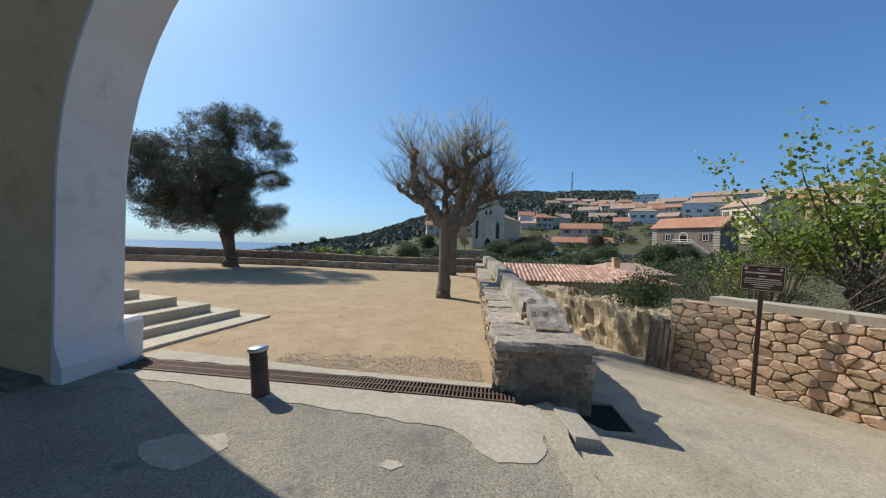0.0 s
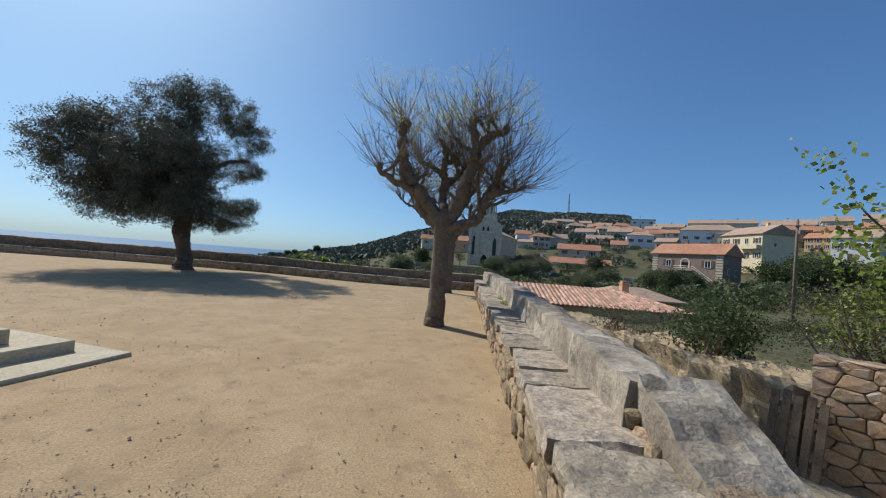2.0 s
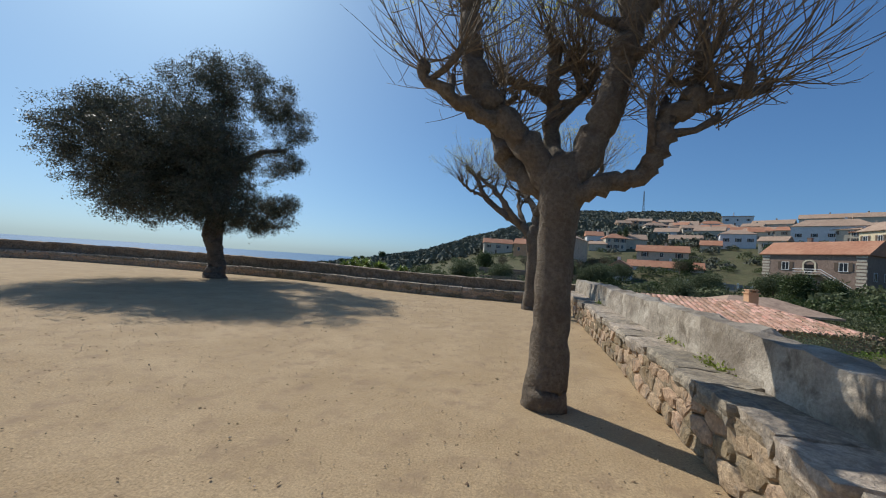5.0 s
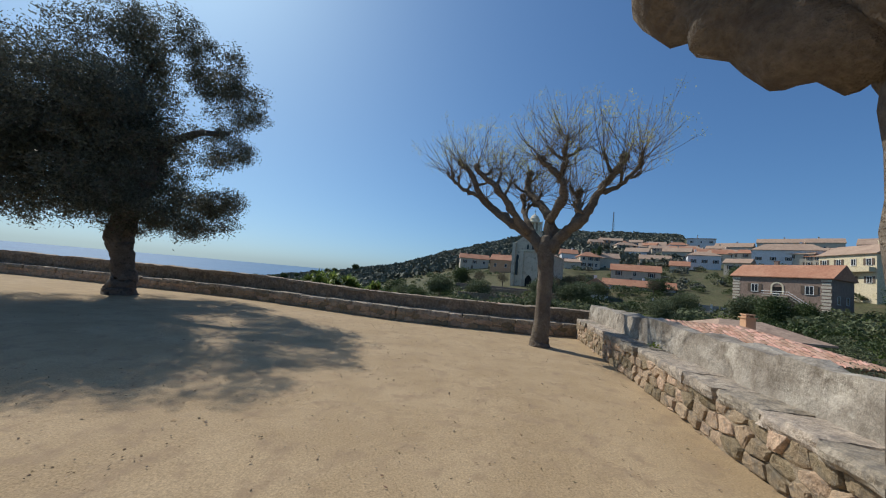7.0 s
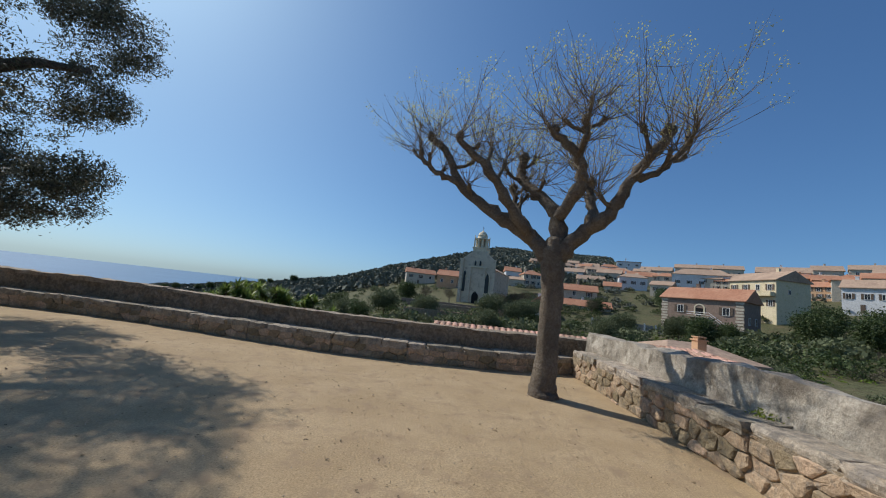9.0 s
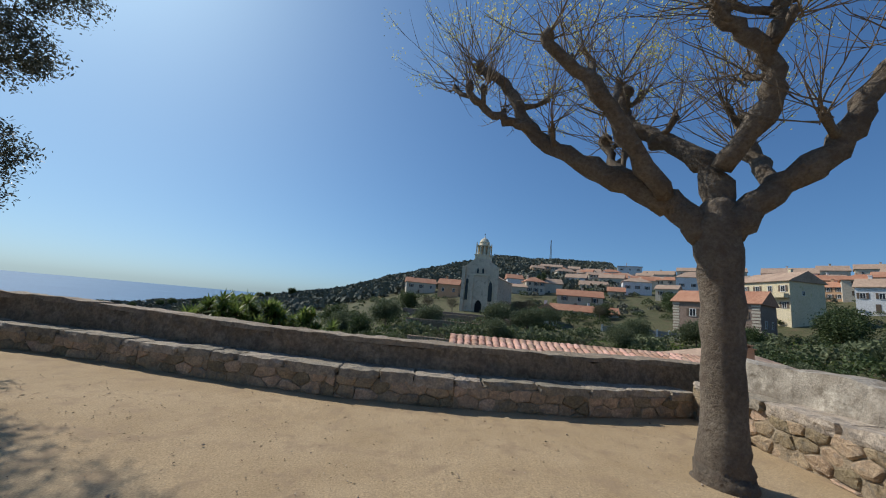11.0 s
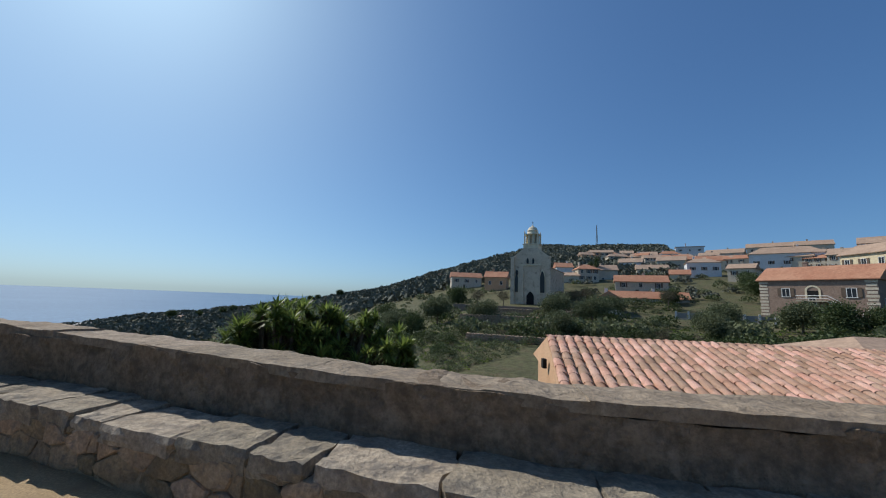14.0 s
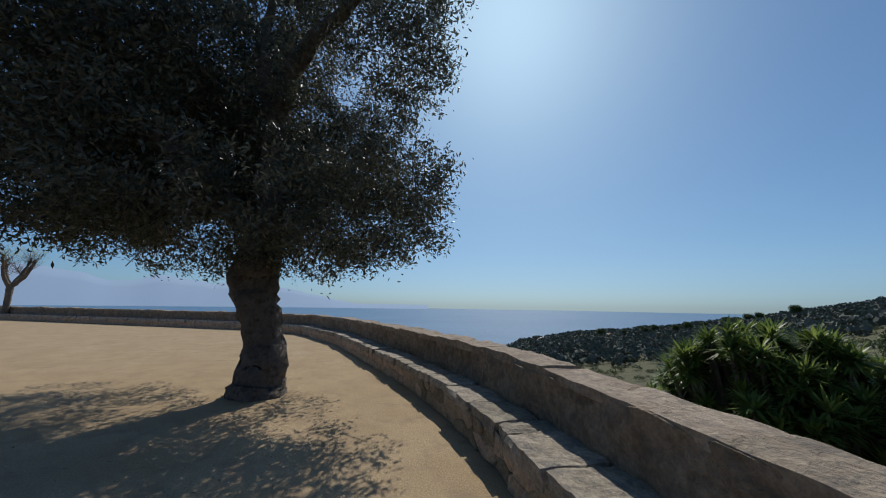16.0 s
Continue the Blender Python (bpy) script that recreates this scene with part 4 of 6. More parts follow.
def pollard(name, m, trunk, limbs, label, seed, count=34, length=1.5):
    tree = thing(name, m, label, "tree", "pollarded trees")
    tv, tf = tube([refine(trunk, 5, 0.012, seed)], 16, 0.05, seed)
    part("trunk", mesh_of("trunk", tv, tf, BARK, True), None, tree)
    tips = []
    rnd = random.Random(seed)
    for k, limb in enumerate(limbs):
        path = [(x, y, z, r * (rnd.uniform(1.12, 1.38) if rnd.random() < 0.3 else 1.0)) for x, y, z, r in refine(limb, 6, 0.03, seed + k)]
        knob = path[-1]
        end = [(*knob[:3], knob[3]), (knob[0], knob[1], knob[2] + 0.05, knob[3] * 1.45), (knob[0], knob[1], knob[2] + 0.12, knob[3] * 1.3), (knob[0], knob[1], knob[2] + 0.19, knob[3] * 0.5)]
        lv_, lf_ = tube([path + end[1:]], 10, 0.09, seed + k)
        part("limb", mesh_of("limb", lv_, lf_, BARK, True), None, tree)
        out = Vector((limb[-1][0], limb[-1][1], 0.4)).normalized()
        tips.append(((knob[0], knob[1], knob[2] + 0.1), out))
        stubs = []
        for j in (len(path) // 2, int(len(path) * 0.68), int(len(path) * 0.85)):
            q = Vector(path[j][:3])
            e = Vector((rnd.gauss(0, 1), rnd.gauss(0, 1), rnd.uniform(0.2, 1.0))).normalized()
            ln = rnd.uniform(0.18, 0.5)
            tip = q + e * ln + Vector((0, 0, 0.08))
            stubs.append([(*q, path[j][3] * 0.6), (*(q + e * ln * 0.6), 0.035), (*tip, 0.045), (*(tip + Vector((0, 0, 0.06))), 0.02)])
            tips.append((tuple(tip), e))
        for j, one in enumerate(stubs):
            sv, sf = tube([one], 7, 0.15, seed + k + j)
            part("stub", mesh_of("stub", sv, sf, BARK, True), None, tree)
    paths, buds = sprays(tips, seed, count, length)
    wv, wf = tube(paths, 3)
    tagged(part("spray", mesh_of("spray", wv, wf, TWIG), None, tree, "bare fine shoots"), kind="stuff")
    tagged(part("young_foliage", quads("young_foliage", leaf_quads(buds, 34, 0.085, 0.032, seed, 0.6), BUDLEAF), None, tree, "yellow-green young leaves"), kind="stuff")
    return tree


pollard("pollarded_tree", pose(1.84, 10.6, -0.03, 0, 0, -9),
        [(0, 0, -0.1, 0.27), (0, 0, 0.15, 0.24), (0.01, 0, 0.5, 0.212), (0.03, 0.0, 1.2, 0.195), (0.03, 0, 2.0, 0.205), (0.05, 0, 2.45, 0.25), (0.05, 0, 2.75, 0.17)],
        [[(-0.02, 0, 2.35, 0.17), (-0.35, -0.05, 2.9, 0.15), (-0.72, -0.1, 3.25, 0.135), (-1.0, -0.12, 3.8, 0.125), (-1.12, -0.1, 4.45, 0.10), (-1.05, -0.1, 4.7, 0.08)],
         [(-0.15, 0.1, 2.4, 0.12), (-0.55, 0.35, 2.75, 0.11), (-0.72, 0.45, 3.05, 0.11), (-0.85, 0.5, 3.35, 0.07), (-1.2, 0.6, 3.55, 0.06)],
         [(-0.6, -0.1, 3.15, 0.09), (-1.0, -0.35, 3.25, 0.07), (-1.45, -0.6, 3.5, 0.055)],
         [(0.0, 0.2, 2.6, 0.12), (-0.1, 0.5, 3.2, 0.105), (-0.12, 0.65, 3.65, 0.095), (-0.5, 0.75, 4.0, 0.06), (-0.85, 0.8, 4.15, 0.05)],
         [(-0.1, 0.6, 3.4, 0.075), (0.2, 0.75, 3.75, 0.06), (0.38, 0.8, 4.05, 0.05)],
         [(-0.1, 0.62, 3.6, 0.075), (-0.15, 0.6, 4.0, 0.07), (-0.12, 0.6, 4.3, 0.06)],
         [(0.12, 0, 2.45, 0.19), (0.42, 0.0, 3.1, 0.155), (0.58, 0.05, 3.8, 0.135), (0.66, 0.05, 4.3, 0.115), (0.55, 0.05, 4.9, 0.08)],
         [(0.66, 0.05, 4.2, 0.10), (0.95, 0.1, 4.6, 0.085), (1.35, 0.15, 4.75, 0.06)],
         [(0.12, -0.05, 2.3, 0.13), (0.5, -0.1, 2.45, 0.10), (0.82, -0.15, 2.54, 0.095), (0.95, -0.15, 2.8, 0.09), (0.95, -0.15, 3.05, 0.10), (1.2, -0.2, 3.2, 0.085)],
         [(1.18, -0.2, 3.18, 0.06), (1.42, -0.22, 3.22, 0.05), (1.62, -0.25, 3.34, 0.04)],
         [(1.16, -0.2, 3.17, 0.06), (1.24, -0.2, 3.45, 0.05), (1.25, -0.2, 3.64, 0.045)],
         [(0.15, 0.2, 2.5, 0.11), (0.45, 0.7, 3.1, 0.085), (0.7, 1.05, 3.7, 0.07), (0.8, 1.2, 4.2, 0.055)]],
        "bare pollarded tree with a stout trunk and knobbly limbs", 5, 17, 1.6)
pollard("pollarded_tree", pose(2.5, 19.1, -0.03, 0, 0, -24),
        [(0, 0, -0.1, 0.29), (0, 0, 0.15, 0.25), (0.0, 0, 0.45, 0.21), (0.02, 0.0, 1.2, 0.19), (0.02, 0, 2.1, 0.205), (0.0, 0, 2.6, 0.23), (0.02, 0, 2.9, 0.15)],
        [[(-0.1, 0, 2.5, 0.16), (-0.45, 0.05, 2.95, 0.14), (-1.3, 0.15, 3.45, 0.115), (-2.1, 0.25, 4.1, 0.095), (-2.45, 0.25, 4.8, 0.08), (-2.95, 0.3, 5.2, 0.06)],
         [(-2.1, 0.22, 4.1, 0.07), (-2.6, 0.1, 4.3, 0.055), (-3.0, 0.0, 4.65, 0.045)],
         [(-0.5, -0.05, 2.98, 0.105), (-0.95, -0.35, 3.6, 0.09), (-1.35, -0.6, 4.15, 0.08), (-1.85, -0.8, 4.6, 0.06)],
         [(-0.4, 0.2, 2.95, 0.08), (-0.85, 0.8, 3.6, 0.07), (-1.05, 1.1, 4.2, 0.055)],
         [(0.02, 0, 2.6, 0.15), (0.0, 0.2, 3.4, 0.125), (-0.45, 0.5, 3.95, 0.105), (-0.82, 0.75, 4.4, 0.10), (-0.82, 0.85, 4.85, 0.09)],
         [(0.05, -0.05, 3.3, 0.115), (0.4, -0.3, 3.95, 0.10), (0.3, -0.5, 4.4, 0.085), (-0.12, -0.6, 4.75, 0.07)],
         [(0.3, -0.4, 4.3, 0.06), (0.45, -0.5, 4.8, 0.06), (0.4, -0.55, 4.95, 0.05)],
         [(0.1, 0, 2.6, 0.16), (0.45, -0.1, 3.0, 0.135), (0.98, -0.25, 3.45, 0.11), (1.25, -0.3, 4.05, 0.09), (1.75, -0.35, 4.75, 0.07)],
         [(1.2, -0.3, 3.95, 0.065), (1.7, -0.2, 4.2, 0.055), (2.1, -0.15, 4.7, 0.045)],
         [(0.55, 0.05, 3.1, 0.10), (0.66, 0.6, 3.6, 0.09), (0.62, 0.85, 4.25, 0.08)]],
        "bare pollarded tree with spreading knobbly limbs, beside the front wall", 11, 15, 1.5)
pollard("pollarded_tree", pose(-41.0, 4.5, -0.03, 0, 0, 60),
        [(0, 0, -0.1, 0.25), (0, 0, 0.3, 0.2), (0, 0, 1.6, 0.18), (0, 0, 2.3, 0.2), (0, 0, 2.6, 0.12)],
        [[(0, 0, 2.3, 0.14), (-0.6, 0.1, 3.1, 0.11), (-1.1, 0.2, 4.1, 0.08)], [(0, 0, 2.3, 0.14), (0.6, 0.3, 3.2, 0.11), (1.0, 0.4, 4.2, 0.08)],
         [(0, 0, 2.3, 0.14), (0.1, -0.6, 3.2, 0.1), (0.2, -0.9, 4.3, 0.07)], [(0, 0, 2.3, 0.12), (-0.1, 0.6, 3.3, 0.1), (0.0, 0.9, 4.2, 0.07)]],
        "small pale pollarded tree at the far end of the terrace", 17, 16, 1.2)

# ---- olive tree ----
olive = thing("olive_tree", pose(-10.9, 20.5, -0.03, 0, 0, 41), "broad dark olive tree with a twisted trunk on the sand", "tree")
tv, tf = tube([refine([(0.05, 0, -0.1, 0.5), (0.05, 0, 0.1, 0.43), (0.08, 0.05, 0.5, 0.36), (0.0, 0.05, 1.05, 0.31), (-0.14, -0.05, 1.6, 0.34), (-0.17, -0.1, 2.0, 0.39), (-0.1, 0, 2.5, 0.34), (0, 0, 3.0, 0.25)], 5, 0.03, 3)], 18, 0.10, 3)
part("trunk", mesh_of("trunk", tv, tf, OLIVEBARK, True), None, olive)
olimbs = [[(0, 0, 2.6, 0.26), (0.35, -0.4, 4.0, 0.2), (0.5, -0.5, 4.9, 0.17), (1.4, -0.7, 5.7, 0.12), (2.4, -0.9, 6.0, 0.07)],
          [(0.4, -0.45, 4.2, 0.16), (0.1, -0.5, 5.4, 0.12), (-0.2, -0.3, 7.0, 0.08), (0.0, 0, 8.3, 0.04)],
          [(-0.1, 0, 2.6, 0.26), (-1.2, 0.1, 3.7, 0.2), (-2.8, 0.2, 4.7, 0.15), (-4.2, 0.2, 5.4, 0.09), (-5.0, 0.1, 5.9, 0.05)],
          [(0, 0.1, 2.7, 0.2), (0.3, 1.2, 3.8, 0.15), (0.5, 2.0, 5.0, 0.1), (0.7, 2.6, 5.8, 0.05)],
          [(0, -0.1, 2.6, 0.2), (-0.3, -1.4, 3.6, 0.15), (-0.6, -2.8, 4.4, 0.09)],
          [(-1.2, 0.1, 3.7, 0.13), (-1.8, 1.5, 4.5, 0.1), (-2.4, 2.6, 5.6, 0.05)],
          [(-1.6, 0.1, 4.0, 0.12), (-2.0, -0.3, 5.6, 0.1), (-2.2, -0.4, 7.2, 0.05)]]
for k, limb in enumerate(olimbs):
    lv_, lf_ = tube([refine(limb, 4, 0.05, 50 + k)], 9, 0.1, k)
    part("limb", mesh_of("limb", lv_, lf_, OLIVEBARK, True), None, olive)
lobes = [(-4.9, 0.0, 5.5, 1.3, 1.7, 1.25), (-4.2, 0.2, 6.3, 1.3, 1.6, 1.0), (-3.7, 0.2, 4.6, 2.2, 2.4, 1.4), (-2.4, -0.2, 5.8, 1.9, 2.4, 1.6), (-2.6, 0.3, 3.5, 1.9, 2.4, 0.95),
         (-1.0, 0.0, 7.4, 1.5, 2.0, 1.2), (0.2, 0.0, 8.2, 1.35, 1.8, 0.95), (1.7, 0.0, 7.9, 1.5, 1.3, 1.0), (2.8, 0.1, 7.0, 1.1, 1.2, 1.0), (2.5, 0.0, 5.6, 1.0, 1.4, 0.65),
         (1.8, 0.3, 3.3, 1.4, 1.6, 0.85), (0.4, 0.3, 3.5, 1.8, 2.6, 1.05), (-0.7, 0.3, 4.6, 1.7, 2.7, 1.2), (0.0, 1.7, 5.0, 1.8, 1.1, 1.5), (-1.5, -2.3, 4.6, 2.0, 1.3, 1.4), (-0.2, 1.0, 6.3, 1.3, 1.6, 1.1), (2.9, 0.1, 3.9, 0.75, 1.1, 0.5), (-1.8, -0.5, 4.2, 2.0, 2.2, 1.4), (-1.4, -2.6, 3.6, 1.9, 1.5, 1.0), (-3.2, -1.2, 3.9, 1.5, 1.6, 1.0), (-0.3, -2.1, 3.7, 1.0, 1.2, 0.9), (0.0, -1.0, 5.4, 1.2, 1.3, 1.3), (-1.0, 1.4, 5.6, 1.6, 1.5, 1.3), (-1.7, -3.3, 4.9, 1.8, 1.4, 1.1), (-0.5, -3.1, 5.2, 1.4, 1.2, 1.0)]
rng = np.random.default_rng(4)
cl = []
for cx, cy, cz, rx, ry, rz in lobes:
    n = int(150 * (rx * ry * rz) ** 0.66) + 40
    d = rng.normal(0, 1, (n, 3))
    d /= np.linalg.norm(d, axis=1)[:, None]
    cz += -0.35 if cz < 4.2 else (0.5 if cz > 6.2 and cx > -2 else 0.0)
    cx *= 0.9 if cx < -3 else 0.9 if cx > 1.5 else 1.0
    cl.append(np.array((cx, cy, cz)) + d * rng.uniform(0.4, 1.2, (n, 1)) ** 0.75 * np.array((rx, ry, rz)))
cl = np.concatenate(cl)
cl = cl[cl[:, 2] > 1.85]
cl = cl[[noise.noise((p[0] * 0.85, p[1] * 0.85, p[2] * 1.1)) > -0.26 and noise.noise((p[0] * 2.4, p[1] * 2.4, p[2] * 2.8 + 7)) > -0.27 for p in cl]]
tagged(part("foliage", quads("foliage", leaf_quads(cl, 56, (0.13, 0.13, 0.105), 0.09, 8, 0.34, 0.25), OLIVELEAF), None, olive, "small grey-green leaves"), kind="stuff")
tw = []
rr = random.Random(12)
for c in cl[::3]:
    q = Vector(c)
    e = Vector((rr.gauss(0, 1), rr.gauss(0, 1), rr.gauss(0.1, 0.7))).normalized()
    tw.append([(*(q - e * 0.35), 0.012), (*q, 0.007), (*(q + e * 0.3 + Vector((0, 0, -0.05))), 0.002)])
wv, wf = tube(tw, 3)
tagged(part("spray", mesh_of("spray", wv, wf, OLIVEBARK), None, olive), kind="stuff")


def cluster(lobe_list, density, seed, hollow=0.5):
    rng = np.random.default_rng(seed)
    out = []
    for cx, cy, cz, rx, ry, rz in lobe_list:
        n = int(density * (rx * ry * rz) ** 0.66) + 6
        d = rng.normal(0, 1, (n, 3))
        d /= np.linalg.norm(d, axis=1)[:, None]
        out.append(np.array((cx, cy, cz)) + d * rng.uniform(hollow, 1.0, (n, 1)) * np.array((rx, ry, rz)))
    return np.concatenate(out)


# fig tree and shrubs behind the garden wall
fig = thing("fig_tree", pose(12.9, 7.9, -0.3, 0, 0, 0), "spring-green fig tree spreading over the garden wall", "tree")
figl = []
rr = random.Random(21)
fig_tips = []
for k in range(38):
    a, el = rr.uniform(0, 6.283), rr.uniform(0.35, 1.3)
    d = Vector((math.cos(a) * math.cos(el), math.sin(a) * math.cos(el), math.sin(el)))
    p = Vector((rr.uniform(-0.4, 0.4), rr.uniform(-0.4, 0.4), 1.1))
    path = [(0, 0, 0.4, 0.09)]
    ln = rr.uniform(2.3, 4.0)
    for j in range(6):
        path.append((*p, 0.055 * (1 - j / 7)))
        p = p + d * ln / 5
        d = (d + Vector((rr.gauss(0, 0.18), rr.gauss(0, 0.18), 0.09))).normalized()
        if j > 1:
            for _ in range(3):
                fig_tips.append(p + Vector((rr.gauss(0, 0.3), rr.gauss(0, 0.3), rr.gauss(0.1, 0.25))))
    figl.append(refine(path, 2, 0.03, k))
for k, one in enumerate(figl):
    fv, ff = tube([one], 6, 0.06, k)
    part("branch", mesh_of("branch", fv, ff, BARK, True), None, fig)
tagged(part("foliage", quads("foliage", leaf_quads(fig_tips, 11, 0.17, 0.15, 31, 0.75), FIGLEAF), None, fig, "bright green broad leaves"), kind="stuff")


def shrub(name, m, lobe_list, label, material, size, density, per, seed, ratio=0.5, woody=True, hollow=0.45):
    ob = thing(name, m, label, "shrub")
    c = cluster(lobe_list, density, seed, hollow)
    tagged(part("foliage", quads("foliage", leaf_quads(c, per, size * 2.0, size, seed, ratio), material), None, ob), kind="stuff")
    if woody:
        rr = random.Random(seed)
        paths = []
        for q in c[:: max(1, len(c) // 26)]:
            q = Vector(q)
            low = Vector((q.x * 0.25, q.y * 0.25, min(l[2] - l[5] for l in lobe_list) - 0.4))
            mid = low.lerp(q, 0.55) + Vector((rr.gauss(0, 0.08), rr.gauss(0, 0.08), 0))
            paths.append([(*low, 0.035), (*mid, 0.02), (*q, 0.006)])
        for one in paths:
            sv, sf = tube([one], 4)
            part("stem", mesh_of("stem", sv, sf, TWIG), None, ob)
    return ob


shrub("hedge_shrub", pose(9.2, 7.6, 0.1), [(-1.0, 0, 0.9, 1.1, 0.9, 0.85), (0.5, -0.6, 0.9, 1.2, 0.9, 0.9), (1.9, -1.6, 0.9, 1.3, 0.9, 0.95), (3.2, -3.0, 1.0, 1.3, 1.0, 1.0)], "dense dry scrub with tangled stems behind the garden wall", DRYLEAF, 0.06, 150, 24, 41, 0.25)
shrub("ivy_shrub", pose(11.0, 8.9, 0.2), [(-0.6, 0.2, 0.8, 0.8, 0.7, 0.8), (0.6, -0.3, 1.5, 0.9, 0.7, 0.7)], "fresh green ivy growing over the hedge", FIGLEAF, 0.09, 80, 22, 43, 0.8)
shrub("bank_shrub", pose(7.5, 9.3, 0.0), [(0, 0, 0.45, 0.85, 0.7, 0.55), (0.5, 0.3, 0.7, 0.55, 0.5, 0.4)], "dark glossy evergreen bush on the bank", DARKLEAF, 0.07, 170, 30, 45, 0.6)
shrub("bank_shrub", pose(6.7, 10.9, -0.15), [(0, 0, 0.4, 0.75, 0.7, 0.45), (-0.2, 0.8, 0.4, 0.6, 0.6, 0.45)], "brownish scrub on top of the bank", DRYLEAF, 0.06, 130, 24, 46, 0.3)
shrub("slope_shrub", pose(10.8, 13.5, -2.2), [(0, 0, 1.0, 1.7, 1.4, 1.1), (1.6, 1.0, 1.0, 1.6, 1.4, 1.1)], "dark evergreen bush below the lane wall", DARKLEAF, 0.09, 120, 30, 47, 0.55)
shrub("slope_shrub", pose(14.5, 17.5, -2.4), [(0, 0, 1.1, 2.2, 1.8, 1.3), (2.4, -1.0, 1.3, 2.0, 1.8, 1.3)], "grey-green bush on the slope below the lane", GREYLEAF, 0.08, 90, 30, 48, 0.45)
shrub("slope_shrub", pose(13.0, 24.0, -2.8), [(0, 0, 1.1, 2.6, 1.8, 1.1), (3.0, 1.0, 1.2, 2.0, 1.8, 1.2)], "grey-green scrub beside the tiled house", GREYLEAF, 0.09, 80, 26, 49, 0.4)

# yucca clump beyond the front wall
yuc = thing("yucca_clump", pose(-10.2, 37.5, hill(-10.2, 37.5)), "broad clump of tall spiky yuccas below the wall", "yucca")
rng = np.random.default_rng(77)
yq, stems = [], []
YTOP = 0.42 - hill(-10.2, 37.5)
skirt = []
for k in range(230):
    a, el = rng.uniform(0, 6.283), math.asin(rng.uniform(0.12, 1.0))
    rad = rng.uniform(0.86, 1.06) * (1 + 0.13 * math.sin(3 * a + 1))
    px, py, top = 5.6 * rad * math.cos(a) * math.cos(el), 3.2 * rad * math.sin(a) * math.cos(el), 0.4 + (YTOP - 0.4) * rad * math.sin(el) ** 0.7
    stems.append([(px * 0.5, py * 0.5, -0.5, 0.14), (px * 0.8, py * 0.8, top * 0.5, 0.1), (px, py, top, 0.07)])
    n = 95
    th, up = rng.uniform(0, 6.283, n), np.arcsin(rng.uniform(-0.35, 1.0, n))
    d = np.stack([np.cos(th) * np.cos(up), np.sin(th) * np.cos(up), np.sin(up)], 1)
    w = np.stack([-np.sin(th), np.cos(th), 0 * th], 1) * 0.052
    ln = rng.uniform(0.55, 0.95, (n, 1)) * rng.uniform(0.8, 1.2)
    c = np.array((px, py, top)) + np.array((0, 0, -0.1)) * rng.uniform(0, 3, (n, 1))
    tip = c + d * ln + np.array((0, 0, -0.12)) * ln
    mid = c + d * ln * 0.45 + np.array((0, 0, 0.03))
    yq.append(np.stack([c, mid - w, tip, mid + w], 1))
    n = 60
    f = rng.uniform(0.35, 0.95, (n, 1))
    c = np.array((px * 0.85, py * 0.85, top)) * np.array((1, 1, 0)) * (0.6 + 0.4 * f) + np.array((0, 0, top - 0.15)) * f
    th = rng.uniform(0, 6.283, n)
    d = np.stack([np.cos(th) * 0.45, np.sin(th) * 0.45, -0.9 + 0 * th], 1)
    w = np.stack([-np.sin(th), np.cos(th), 0 * th], 1) * 0.06
    skirt.append(np.stack([c, c + d * 0.4 - w, c + d * 0.85, c + d * 0.4 + w], 1))
tagged(part("dead_leaves", quads("dead_leaves", np.concatenate(skirt), DRYLEAF), None, yuc, "hanging dry brown leaves"), kind="stuff")
tagged(part("spiky_foliage", quads("spiky_foliage", np.concatenate(yq), YUCCALEAF), None, yuc, "spiky green leaf rosettes"), kind="stuff")
for one in stems:
    sv, sf = tube([one], 6)
    part("stem", mesh_of("stem", sv, sf, BARK), None, yuc)
BROOM = [(0, 0, 1.0, 1.5, 1.1, 1.0), (-1.3, 0.3, 0.8, 1.2, 1.0, 0.9), (1.3, 0.2, 0.7, 1.1, 1.0, 0.8), (0.3, 0.4, 1.6, 0.9, 0.8, 0.6)]
shrub("broom_bush", pose(-4.1, 33.6, hill(-4.1, 33.6) - 0.1), BROOM, "feathery grey-green bush below the wall", GREYLEAF, 0.07, 200, 40, 51, 0.14)
shrub("broom_bush", pose(-1.2, 37.5, hill(-1.2, 37.5) - 0.3), BROOM, "feathery grey-green bush below the wall", GREYLEAF, 0.08, 150, 36, 52, 0.16)

# small litter on the sand: pebbles, weeds on the wall
rr = random.Random(33)
places = []
for _ in range(5200):
    x, y = rr.uniform(-12, 3.6), rr.uniform(4.3, 21.5)
    s = rr.uniform(0.008, 0.022) * (1 if rr.random() < 0.95 else 1.8)
    places.append(pose(x, y, 0.008 + s * 0.2, rr.uniform(0, 90), 0, rr.uniform(0, 360)) @ Matrix.Diagonal((s, s * rr.uniform(0.5, 1), s * 0.6, 1)))
oct_v = [(0.5, 0.05, 0), (-0.5, 0, 0.06), (0.04, 0.5, -0.05), (0, -0.5, 0), (0.05, 0, 0.5), (0, 0.03, -0.5)]
oct_f = [(0, 2, 4), (2, 1, 4), (1, 3, 4), (3, 0, 4), (2, 0, 5), (1, 2, 5), (3, 1, 5), (0, 3, 5)]
pb = joined_stones("pebbles", mesh_of("pebble", oct_v, oct_f, PEBBLE), None, places)
clods = []
